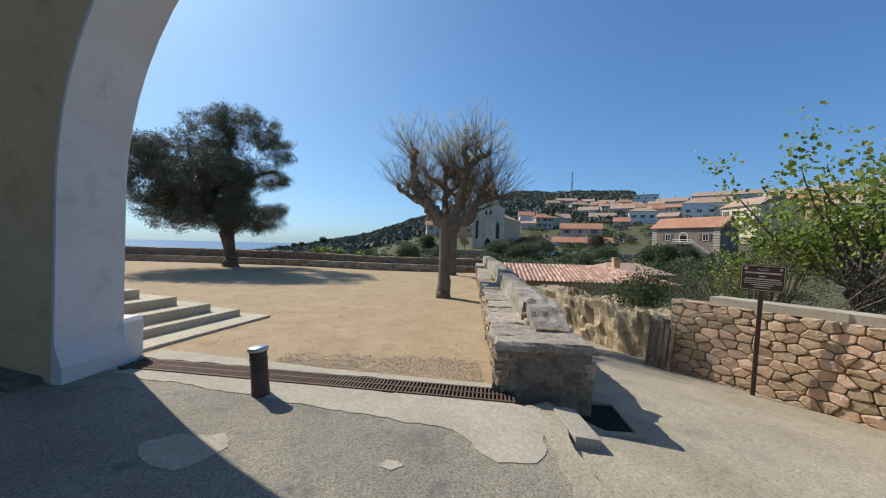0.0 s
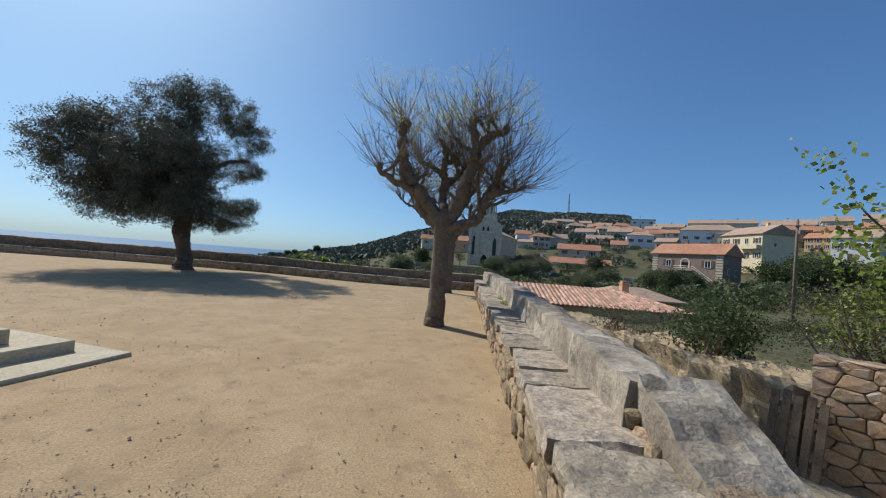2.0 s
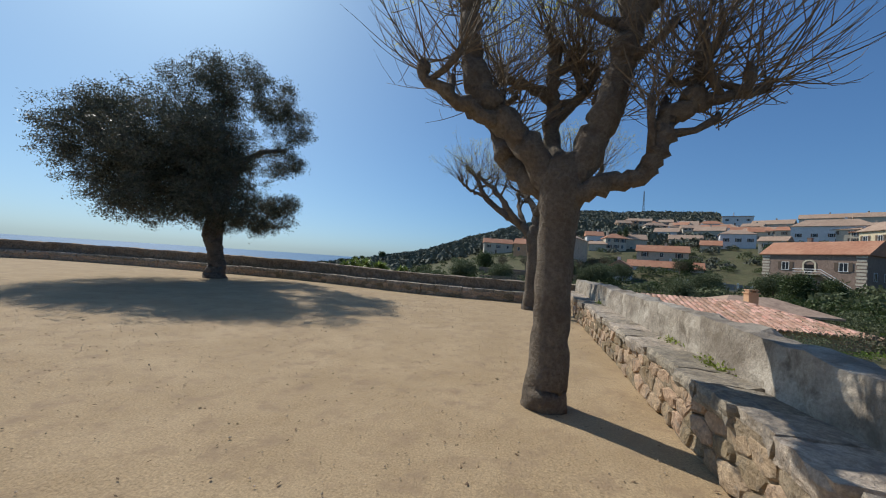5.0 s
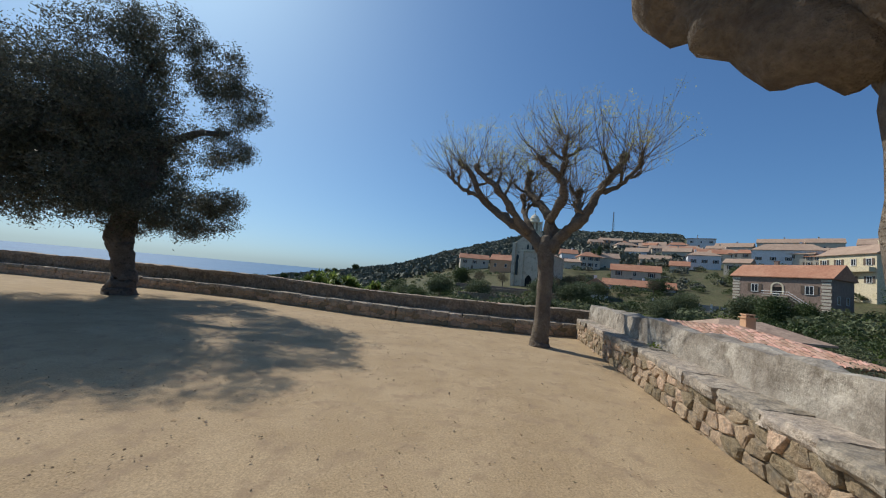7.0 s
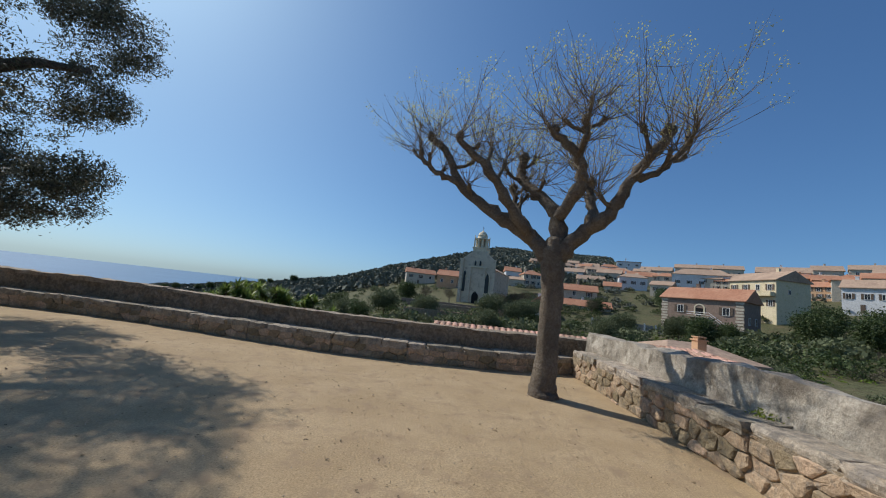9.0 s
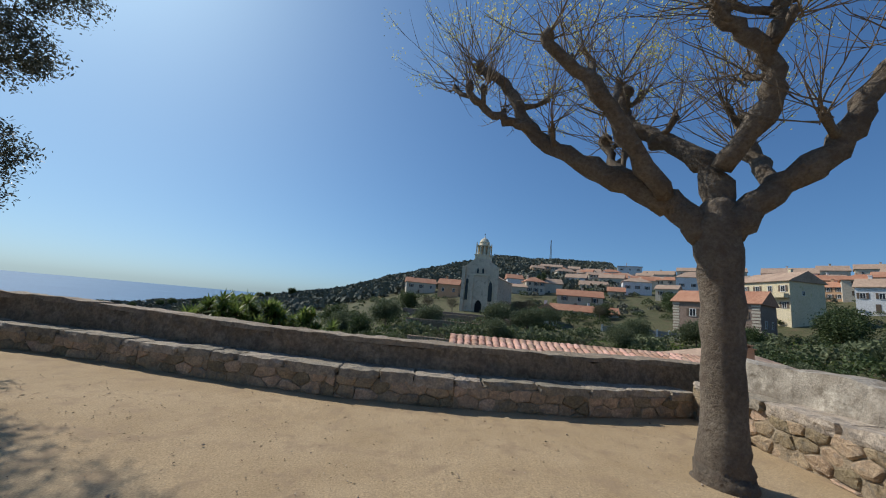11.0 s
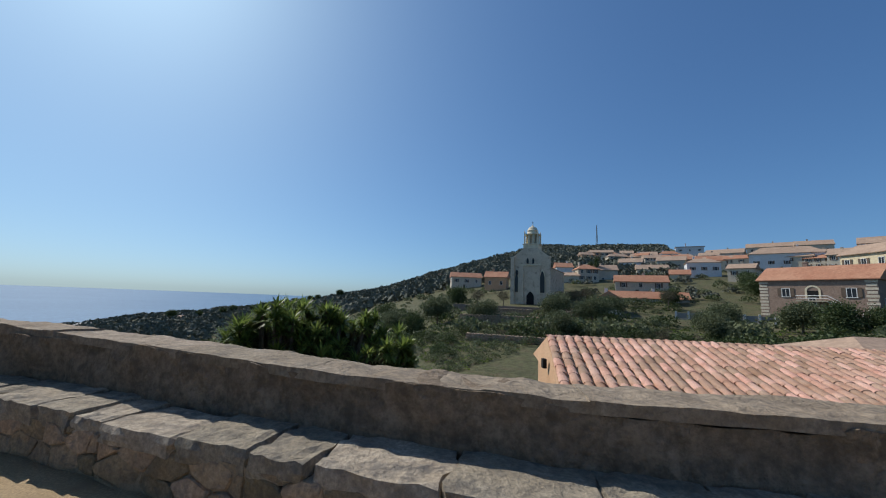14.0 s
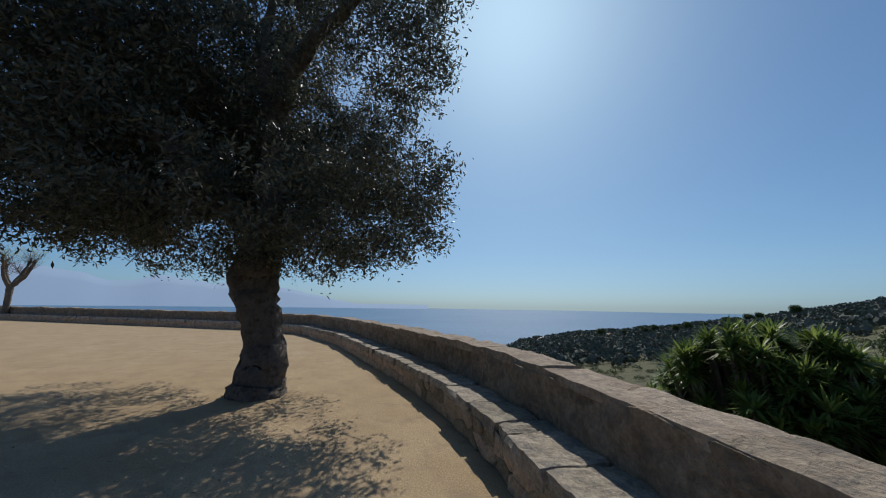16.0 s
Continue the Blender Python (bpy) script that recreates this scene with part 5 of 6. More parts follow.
for _ in range(1900):
    x, y = rr.uniform(-9, 3.4), rr.uniform(4.3, 20.8)
    if noise.noise((x * 0.9, y * 0.9, 6.0)) < -0.05:
        continue
    s = rr.uniform(0.014, 0.038) * (1 if rr.random() < 0.93 else 1.6)
    clods.append(pose(x, y, 0.004, 0, rr.uniform(-15, 15), rr.uniform(0, 360)) @ Matrix.Diagonal((s, s * rr.uniform(0.4, 1), s * 0.34, 1)))
tagged(joined_stones("clods", mesh_of("clod", oct_v, oct_f, CLOD), None, clods), "small crumbs of trodden earth on the sand", "earth crumbs")
litter = []
for _ in range(1500):
    x, y = rr.uniform(-9, 3.4), rr.uniform(4.3, 20.8)
    s = rr.uniform(0.02, 0.05)
    litter.append(pose(x, y, 0.012, rr.uniform(-14, 14), rr.uniform(-14, 14), rr.uniform(0, 360)) @ Matrix.Diagonal((s, s * rr.uniform(0.15, 0.5), 0.005, 1)))
tagged(joined_stones("leaf_litter", mesh_of("litter", oct_v, oct_f, LITTER), None, litter), "dry brown leaf litter scattered on the sand", "leaf litter")
grit_places = []
while len(grit_places) < 4200:
    x, y = rr.uniform(-0.7, 2.25), rr.uniform(3.45, 4.6)
    if y < 3.86 - 0.17 * x or y > 4.35 + 0.25 * noise.noise((x * 2, 0, 3)) + 0.1 * rr.gauss(0, 1):
        continue
    s = rr.uniform(0.008, 0.02)
    grit_places.append(pose(x, y, 0.008, rr.uniform(0, 90), 0, rr.uniform(0, 360)) @ Matrix.Diagonal((s, s * rr.uniform(0.6, 1), s * 0.6, 1)))
gp = joined_stones("gravel", mesh_of("grit", oct_v, oct_f, GRAVEL), None, grit_places)
tagged(gp, "thin spread of grey gravel beside the drain", "gravel")
tagged(pb, "small scattered pebbles lying on the sand", "pebbles")
wc = [(*(Vector((*SIDE[0], 0)) + sd * rr.choice((7.0, 7.2, 7.3, 8.1, 8.3, 13.2)) + sn * rr.uniform(0.42, 0.5)).xy, LEDGE_S + 0.03) for _ in range(34)]
tagged(part("weeds", quads("weeds", leaf_quads(wc, 12, (0.05, 0.09, 0.03), 0.045, 61, 0.5), FIGLEAF), None, None), "low green weeds growing on the bench wall", "weeds", kind="stuff")

# ---- village ----


def roof_mesh(w, d, h0, rise, style, over=0.45):
    """A tiled roof on a box of w by d, its eaves at h0."""
    x, y = w / 2 + over, over
    a, b, c, e = (-x, -y, h0 - 0.08), (x, -y, h0 - 0.08), (x, d + y, h0 - 0.08), (-x, d + y, h0 - 0.08)
    low = [(p[0], p[1], p[2] - 0.16) for p in (a, b, c, e)]
    if style == "flat":
        top = [(p[0], p[1], h0 + 0.25) for p in (a, b, c, e)]
        return low + top, [(3, 2, 1, 0), (4, 5, 6, 7), (0, 1, 5, 4), (1, 2, 6, 5), (2, 3, 7, 6), (3, 0, 4, 7)]
    inset = min(w, d) / 2 * 0.9 if style == "hip" else -0.02
    r1, r2 = (-x + inset, d / 2, h0 + rise), (x - inset, d / 2, h0 + rise)
    verts = low + [a, b, c, e, r1, r2]
    return verts, [(3, 2, 1, 0), (0, 1, 5, 4), (1, 2, 6, 5), (2, 3, 7, 6), (3, 0, 4, 7), (4, 5, 9, 8), (6, 7, 8, 9), (5, 6, 9), (7, 4, 8)]


win_frame = boxes(((-0.55, -0.06, -0.05), (-0.46, 0.05, 1.45)), ((0.46, -0.06, -0.05), (0.55, 0.05, 1.45)), ((-0.46, -0.06, 1.36), (0.46, 0.05, 1.45)), ((-0.6, -0.12, -0.14), (0.6, 0.05, -0.051)), ((-0.03, -0.03, -0.05), (0.03, 0.03, 1.36)))
WIN = bpy.data.meshes.new("window")
win_frame.to_mesh(WIN)
win_frame.free()
WIN.materials.append(WHITETRIM)
pane_bm = boxes(((-0.46, -0.022, -0.05), (0.46, -0.012, 1.36)))
PANE = bpy.data.meshes.new("pane")
pane_bm.to_mesh(PANE)
pane_bm.free()
PANE.materials.append(GLASS)
shut_bm = boxes(((-1.06, -0.075, -0.05), (-0.57, -0.035, 1.45)))
SHUT = bpy.data.meshes.new("shutter")
shut_bm.to_mesh(SHUT)
shut_bm.free()
SHUT.materials.append(SHUTTER)


def window(parent, m, shutters=True):
    w = new("window", WIN)
    w.parent, w.matrix_basis = parent, m
    p = new("pane", PANE)
    p.parent = w
    if shutters:
        for k in (0, 1.63):
            s = new("shutter", SHUT)
            s.parent, s.matrix_basis = w, pose(k, 0, 0)


def gable_wall(w, d, h, rise, deep=5.0):
    """House walls with gable ends, reaching into the ground."""
    x = w / 2
    v = [(-x, 0, -deep), (x, 0, -deep), (x, d, -deep), (-x, d, -deep), (-x, 0, h), (x, 0, h), (x, d, h), (-x, d, h), (-x, d / 2, h + rise - 0.25), (x, d / 2, h + rise - 0.25)]
    return v, [(3, 2, 1, 0), (0, 1, 5, 4), (2, 3, 7, 6), (1, 2, 6, 9, 5), (3, 0, 4, 8, 7), (4, 5, 9, 8), (6, 7, 8, 9)]


def house(at, yaw, w, d, h, rise, style, roof_mat, wall_mat, cols, rows, label, door=True, chimney=True, ends=True):
    ob = thing("house", pose(*at, 0, 0, yaw), label, "house", "village houses")
    rise = min(rise, 0.27 * d + 0.4)
    v, f_ = gable_wall(w, d, h, rise if style == "gable" else 0.3)
    part("wall", mesh_of("wall", v, f_, wall_mat), None, ob)
    v, f_ = roof_mesh(w, d, h, rise, style)
    roof = part("roof", mesh_of("roof", v, f_, roof_mat), None, ob)
    rr = random.Random(int(at[0] * 10) + int(at[1]))
    if chimney and w > 7:
        cx = rr.uniform(-0.3, 0.3) * w
        part("chimney", boxes(((cx - 0.35, d * 0.5 + 0.3, h + rise * 0.5), (cx + 0.35, d * 0.5 + 1.0, h + rise + 0.8)), ((cx - 0.43, d * 0.5 + 0.22, h + rise + 0.8), (cx + 0.43, d * 0.5 + 1.08, h + rise + 0.92))), wall_mat, roof)
    floor_h = h / rows
    s = min(1.0, floor_h / 2.6, w / cols / 2.3)
    for j in range(rows):
        for i in range(cols):
            x = -w / 2 + (i + 0.5) * w / cols + rr.uniform(-0.2, 0.2)
            window(ob, pose(x, -0.02, j * floor_h + floor_h * 0.33) @ Matrix.Diagonal((s, 1, s, 1)), rr.random() < 0.7)
    for y in (d * 0.3, d * 0.7) if ends else ():
        window(ob, pose(w / 2 + 0.02, y, h * 0.35, 0, 0, 90) @ Matrix.Diagonal((s, 1, s, 1)), False)
        window(ob, pose(-w / 2 - 0.02, y, h * 0.35, 0, 0, -90) @ Matrix.Diagonal((s, 1, s, 1)), False)
    if door and w > 8:
        part("door", boxes(((-w * 0.08 - 0.45, -0.06, -2.0), (-w * 0.08 + 0.45, -0.02, 0.1))), SHUTTER, ob)
    return ob


house((3.2, 192.6, 8.3), 6, 14.6, 8, 3.9, 2.4, "gable", ROOFRED, WALLCREAM, 3, 1, "long low cream house with a red tiled roof")
house((14.2, 166.8, 1.7), -16, 9.0, 8, 9.4, 2.8, "gable", ROOFRED, PEACH, 2, 2, "ochre house with a red tiled roof beside the church")
house((52.9, 199.7, 13.8), -5, 8.1, 8, 5.9, 3.0, "gable", ROOFRED, WALLWHITE, 2, 1, "white house with a red tiled roof")
house((46.1, 170.4, 6.7), -23, 7.2, 7, 6.6, 1.5, "gable", ROOFTAN, WALLCREAM, 2, 1, "plain beige house with a tan roof")
house((66.2, 211.1, 15.2), -14, 5.3, 7, 6.6, 1.6, "flat", ROOFTAN, WALLWHITE, 1, 1, "narrow white house with a flat roof")
house((62.8, 177.2, 9.4), -12, 11.8, 8, 7.5, 3.5, "gable", ROOFTAN, WALLCREAM, 3, 1, "cream house with shuttered windows")
house((127.0, 321.6, 38.5), -23, 26.3, 10, 7.8, 3.1, "flat", ROOFTAN, WALLCREAM, 4, 1, "wide flat-roofed cream building")
house((100.1, 229.5, 21.0), -34, 12.4, 9, 6.1, 3.6, "gable", ROOFTAN, WALLWHITE, 3, 1, "white house with pale blue shade and tan roof")
house((93.4, 193.7, 15.6), -22, 13.5, 8, 4.2, 2.7, "gable", ROOFTAN, WALLCREAM, 2, 1, "low house with a broad tan roof")
house((57.6, 135.7, 6.7), -23, 15.0, 7, 2.8, 2.5, "gable", ROOFRED, WALLCREAM, 3, 1, "tan house with an orange roof and dark windows")
house((52.6, 122.5, 1.1), -23, 19.6, 6, 2.8, 2.8, "gable", ROOFRED, WALLWHITE, 2, 1, "long low white house with an orange roof")
house((117.9, 220.1, 22.0), -37, 13.7, 9, 5.9, 3.5, "gable", ROOFTAN, WALLCREAM, 2, 1, "cream house with blue shutters and tan roof")
house((104.9, 175.1, 16.5), -26, 12.1, 9, 5.2, 2.1, "hip", ROOFTAN, WALLWHITE, 3, 1, "white house with a balcony and hipped roof")
house((92.2, 171.3, 14.2), -31, 7.1, 7, 1.5, 3.1, "gable", ROOFRED, WALLCREAM, 1, 1, "small outbuilding with an orange roof")
house((180.3, 299.0, 44.5), -29, 18.3, 9, 5.1, 2.6, "flat", ROOFTAN, WALLWHITE, 3, 1, "flat-roofed pale building on the ridge")
house((164.5, 243.1, 29.9), -45, 18.8, 10, 6.8, 4.1, "gable", ROOFTAN, WALLCREAM, 3, 1, "cream village house with a tan roof")
house((140.2, 175.4, 20.1), -39, 24.4, 11, 7.1, 3.5, "hip", ROOFTAN, WALLWHITE, 5, 1, "long pale village house with a row of windows")
house((194.6, 244.7, 38.3), -41, 23.2, 10, 3.9, 3.5, "gable", ROOFTAN, WALLCREAM, 4, 1, "village house with a broad brown roof")
house((201.5, 224.8, 35.3), -39, 15.4, 10, 5.5, 3.7, "gable", ROOFTAN, WALLCREAM, 3, 1, "village house on the ridge")
house((151.3, 146.7, 24.9), -50, 16.5, 9, 3.1, 2.8, "gable", ROOFTAN, WALLWHITE, 4, 1, "white house with a tan roof above the yellow house")
house((183.0, 155.0, 28.7), -45, 9.4, 9, 4.5, 3.9, "gable", ROOFTAN, WALLCREAM, 2, 1, "cream house with a gabled tan roof")
house((117.3, 95.5, 12.2), -63, 8.9, 8, 4.6, 3.0, "gable", ROOFTAN, WALLWHITE, 3, 1, "white house with a sagging tan roof")
house((214.7, 162.1, 33.7), -52, 13.6, 9, 4.3, 3.6, "gable", ROOFTAN, WALLCREAM, 3, 1, "brown-roofed house on the skyline")
house((180.5, 132.1, 26.0), -62, 9.7, 9, 3.7, 3.0, "gable", ROOFTAN, WALLCREAM, 3, 1, "house with a tan tiled roof on the hill")
house((147.2, 100.1, 17.1), -65, 11.0, 9, 5.2, 2.3, "gable", ROOFTAN, WALLWHITE, 3, 2, "white house at the edge of the village")
house((134.0, 82.0, 12.7), -69, 9.4, 9, 5.5, 2.3, "gable", ROOFRED, WALLCREAM, 3, 2, "cream house with a red roof uphill")
house((120.9, 252.7, 27.6), -22, 15.3, 9, 6.1, 3.6, "gable", ROOFTAN, WALLCREAM, 2, 1, "small cream house with a tan roof")
house((135.8, 202.2, 21.1), -28, 15.4, 9, 5.6, 3.0, "gable", ROOFRED, WALLCREAM, 3, 1, "cream house with a red-brown roof")
house((102.3, 152.3, 13.3), -50, 7.9, 7, 3.8, 1.9, "gable", ROOFTAN, WALLCREAM, 2, 1, "small house among trees")
house((-118.9, 524.2, -2.8), 13, 8.7, 9, 4.4, 2.2, "gable", ROOFTAN, WALLWHITE, 1, 1, "far white house on the slope")
house((-89.4, 530.1, 6.3), 10, 11.9, 9, 4.5, 2.4, "gable", ROOFTAN, WALLCREAM, 1, 1, "far cream house on the slope")
house((-55.6, 514.7, 15.9), 6, 10.9, 9, 3.7, 2.4, "gable", ROOFTAN, WALLWHITE, 1, 1, "far white house on the hillside")
house((-31.0, 446.6, 17.8), 4, 8.8, 9, 3.2, 2.1, "gable", ROOFRED, WALLCREAM, 1, 1, "far cream house with a red roof")
house((-17.0, 447.3, 24.7), 2, 10.2, 9, 3.8, 2.2, "gable", ROOFTAN, WALLWHITE, 1, 1, "far house among the scrub")
house((-265.0, 357.4, -30.4), 38, 8.6, 9, 3.0, 1.7, "hip", ROOFTAN, WALLWHITE, 2, 1, "white villa on the headland")
house((-263.0, 383.8, -29.7), 46, 6.6, 9, 3.2, 1.4, "hip", ROOFRED, WALLCREAM, 2, 1, "cream villa on the headland")
house((-245.5, 419.3, -26.4), 21, 8.5, 9, 3.5, 1.5, "hip", ROOFTAN, WALLWHITE, 2, 1, "pale villa among pines")
house((-200.7, 317.5, -28.9), 14, 5.4, 9, 3.1, 1.0, "hip", ROOFRED, WALLCREAM, 2, 1, "villa below the coast road")
house((-176.6, 507.3, -9.8), 20, 8.2, 9, 3.6, 2.1, "gable", ROOFRED, WALLCREAM, 1, 1, "far house on the crest")
rr = random.Random(404)
for k in range(46):
    az, r = radians(19 + 46 * ((k * 0.618) % 1.0)), 165 + 150 * ((k * 0.377) % 1.0)
    x, y = r * math.sin(az), 14 + r * math.cos(az)
    w, h = rr.uniform(8, 14), rr.choice((4.6, 5.4, 6.2))
    house((x, y, hill(x, y) + 0.4), -math.degrees(az) + rr.uniform(-22, 22), w, rr.uniform(7, 9), h, 2.2, rr.choice(("gable", "gable", "hip")), rr.choice((ROOFTAN, ROOFTAN, ROOFRED)), rr.choice((WALLCREAM, WALLWHITE, WALLCREAM, PEACH)), rr.choice((2, 3, 3, 4)), 2, "village house with a tiled roof on the hillside")
yellow = house((88.5, 99.0, 7.5), -89, 12.6, 9.5, 8.0, 2.6, "gable", ROOFTAN, WALLYELLOW, 4, 2, "tall yellow house with a balcony and tan roof", ends=False)
window(yellow, pose(6.32, 3.6, 4.6, 0, 0, 90) @ Matrix.Diagonal((0.7, 1, 0.7, 1)), False)
part("balcony", boxes(((0.4, -1.3, 3.7), (6.0, 0, 3.85)), ((0.4, -1.3, 3.86), (6.0, -1.22, 4.75)), ((0.4, -1.22, 3.86), (0.48, 0, 4.75)), ((5.92, -1.22, 3.86), (6.0, 0, 4.75))), WALLYELLOW, yellow, "solid yellow balcony parapet")

# the granite house with its outer stair
ga = house((64.8, 88.3, 0.6), -63, 16.2, 9.0, 7.4, 2.9, "gable", ROOFRED, WALLSTONE, 1, 1, "brown granite house with a red roof and white-railed stair", door=False)
for x in (-7.4, 7.4):
    for k in range(11):
        part("quoin", boxes(((x - 0.75 + 0.13 * (k % 2), -0.05, 0.2 + k * 0.64), (x + 0.75 - 0.13 * (k % 2), -0.01, 0.62 + k * 0.64))), WALLCREAM, ga)
for x in (-3.9, 5.0):
    window(ga, pose(x, -0.02, 4.1) @ Matrix.Diagonal((1.2, 1, 1.1, 1)), True)
v, f_ = [], []
for k in range(13):
    a = math.pi * k / 12
    v += [(1.1 * math.cos(a), -0.09, 5.2 + 1.0 * math.sin(a)), (0.8 * math.cos(a), -0.09, 5.2 + 0.72 * math.sin(a))]
f_ = [(2 * k, 2 * k + 1, 2 * k + 3, 2 * k + 2) for k in range(12)]
part("arch_trim", mesh_of("arch_trim", v, f_, TOWERWALL), None, ga, "white arched window surround")
part("loggia", boxes(((-0.8, -0.07, 3.9), (0.8, -0.02, 5.2))), HOLE_SHADE, ga, "dark arched window")
for x in (-1.1, 0.8):
    part("jamb", boxes(((x, -0.1, 3.8), (x + 0.3, -0.03, 5.2))), TOWERWALL, ga)
part("landing", boxes(((-2.0, -1.5, 3.1), (2.4, 0.0, 3.35))), CONCRETE, ga)
for k in range(12):
    part("stair", boxes(((2.4 + k * 0.36, -1.4, 2.9 - k * 0.27), (2.76 + k * 0.36, 0.0, 3.1 - k * 0.27))), CONCRETE, ga)
sv, sf = tube([[(-2.0, -1.45, 4.2, 0.07), (2.4, -1.45, 4.2, 0.07), (6.8, -1.45, 0.95, 0.07)], [(-2.0, -1.45, 3.7, 0.06), (2.4, -1.45, 3.7, 0.06), (6.8, -1.45, 0.45, 0.06)]], 6)
part("stair_rail", mesh_of("stair_rail", sv, sf, WHITETRIM), None, ga, "white stair rail")
fence = thing("garden_fence", pose(50.0, 89.3, -0.6, 0, 0, -36), "low stone wall with white posts and grey panels", "fence")
part("base_wall", boxes(((-9, -0.2, -3.0), (9, 0.2, 0.0))), CHURCHWALL, fence)
for k in range(9):
    x = -8.6 + k * 2.15
    part("post", boxes(((x - 0.16, -0.2, 0.0), (x + 0.16, 0.2, 1.5))), WHITETRIM, fence)
    if k < 8:
        part("panel", boxes(((x + 0.18, -0.05, 0.05), (x + 1.97, 0.05, 1.2))), GREYPAINT, fence)

# ---- church across the valley ----
ch = thing("church", pose(19.9, 125.5, 0.2, 0, 0, -27), "pale stone church with a domed bell tower", "church")
cw = 11.2
v = [(-cw / 2, 0, -6), (cw / 2, 0, -6), (cw / 2, 0, 14.6), (1.9, 0, 17.4), (-1.9, 0, 17.4), (-cw / 2, 0, 14.6)]
v += [(x, 1.0, z) for x, _, z in v]
f_ = [(0, 1, 2, 3, 4, 5), (11, 10, 9, 8, 7, 6)] + [(k, k + 6, (k + 1) % 6 + 6, (k + 1) % 6) for k in range(6)]
part("facade", mesh_of("facade", v, f_, CHURCHWALL), None, ch)
nave_v = [(-5.2, 1.0, -6), (5.2, 1.0, -6), (5.2, 25, -6), (-5.2, 25, -6), (-5.2, 1.0, 11.8), (5.2, 1.0, 11.8), (5.2, 25, 11.8), (-5.2, 25, 11.8)]
part("nave", mesh_of("nave", nave_v, [(0, 1, 5, 4), (1, 2, 6, 5), (2, 3, 7, 6), (3, 0, 4, 7), (4, 5, 6, 7)], CHURCHWALL), None, ch)
part("roof", mesh_of("roof", [(-5.6, 1.0, 11.7), (5.6, 1.0, 11.7), (5.6, 25.3, 11.7), (-5.6, 25.3, 11.7), (0, 1.0, 14.4), (0, 25.3, 14.4)], [(0, 4, 5, 3), (1, 2, 5, 4), (0, 1, 4), (2, 3, 5), (3, 2, 1, 0)], ROOFTAN), None, ch)
for x in (-cw / 2 - 0.35, cw / 2 - 0.75):
    part("pilaster", boxes(((x, -0.55, -6), (x + 1.1, -0.01, 14.2)), ((x - 0.1, -0.65, 14.2), (x + 1.2, 0.05, 14.7))), CHURCHWALL, ch)
for x in (-2.9, 2.0):
    part("pilaster", boxes(((x, -0.3, -6), (x + 0.9, -0.01, 12.0))), CHURCHWALL, ch)


def lancet(x, z, w, h, y=-0.03):
    pts = [(-w / 2, 0), (w / 2, 0), (w / 2, h * 0.7), (w * 0.3, h * 0.88), (0, h), (-w * 0.3, h * 0.88), (-w / 2, h * 0.7)]
    n = len(pts)
    v = [(x + a, y, z + b) for a, b in pts] + [(x + a, y + 0.03, z + b) for a, b in pts]
    return v, [tuple(range(n)), tuple(range(2 * n - 1, n - 1, -1))] + [(k, k + n, (k + 1) % n + n, (k + 1) % n) for k in range(n)]


for x, z, w, h, nm in ((0, -0.3, 2.2, 4.6, "portal"), (-0.85, 12.6, 0.7, 1.7, "window"), (0.85, 12.6, 0.7, 1.7, "window"), (3.55, 4.0, 1.3, 6.4, "window"), (-4.2, 4.0, 1.0, 6.0, "window"), (-4.1, 9.2, 0.9, 1.6, "window")):
    v, f_ = lancet(x, z, w * 1.35, h * 1.08, -0.12)
    surround = part(nm, mesh_of(nm, v, f_, TOWERWALL if nm == "window" else CHURCHWALL), None, ch)
    v, f_ = lancet(x, z, w, h, -0.17)
    part("opening", mesh_of("opening", v, f_, GLASS if nm == "window" else HOLE_SHADE), None, surround)
part("cornice", boxes(((-3.2, -0.35, 12.0), (3.2, -0.01, 12.35))), TOWERWALL, ch)
tower = part("tower", boxes(((-2.3, 0.2, 16.4), (2.3, 4.2, 18.4)), ((-2.5, 0.0, 18.4), (2.5, 4.4, 18.75))), TOWERWALL, ch)
for k in range(8):
    a = 2 * math.pi * (k + 0.5) / 8
    sv, sf = tube([[(1.75 * math.cos(a), 2.2 + 1.75 * math.sin(a), 18.75, 0.36), (1.75 * math.cos(a), 2.2 + 1.75 * math.sin(a), 21.6, 0.34)]], 8)
    part("column", mesh_of("column", sv, sf, TOWERWALL), None, tower)
sv, sf = tube([[(0, 2.2, 18.75, 1.25), (0, 2.2, 21.6, 1.25)]], 8)
part("belfry", mesh_of("belfry", sv, sf, CHURCHWALL), None, tower)
sv, sf = tube([[(0, 2.2, 21.5, 2.35), (0, 2.2, 21.9, 2.4), (0, 2.2, 22.0, 1.6), (0, 2.2, 22.9, 1.55), (0, 2.2, 23.0, 1.7), (0, 2.2, 23.1, 1.5), (0, 2.2, 23.6, 1.35), (0, 2.2, 24.1, 0.95), (0, 2.2, 24.4, 0.4), (0, 2.2, 24.7, 0.15), (0, 2.2, 25.0, 0.12)]], 16)
part("dome", mesh_of("dome", sv, sf, TOWERWALL, True), None, tower, "pale stone dome")
for sx in (-1, 1):
    for yy in (0.5, 3.9):
        sv, sf = tube([[(2.0 * sx, yy, 18.75, 0.28), (2.0 * sx, yy, 20.6, 0.24), (2.0 * sx, yy, 22.2, 0.22), (2.0 * sx, yy, 22.9, 0.05)]], 6)
        part("pinnacle", mesh_of("pinnacle", sv, sf, TOWERWALL), None, tower)
part("cross", boxes(((-0.05, 2.15, 25.0), (0.05, 2.25, 26.0)), ((-0.3, 2.15, 25.55), (0.3, 2.25, 25.65))), IRON, tower)
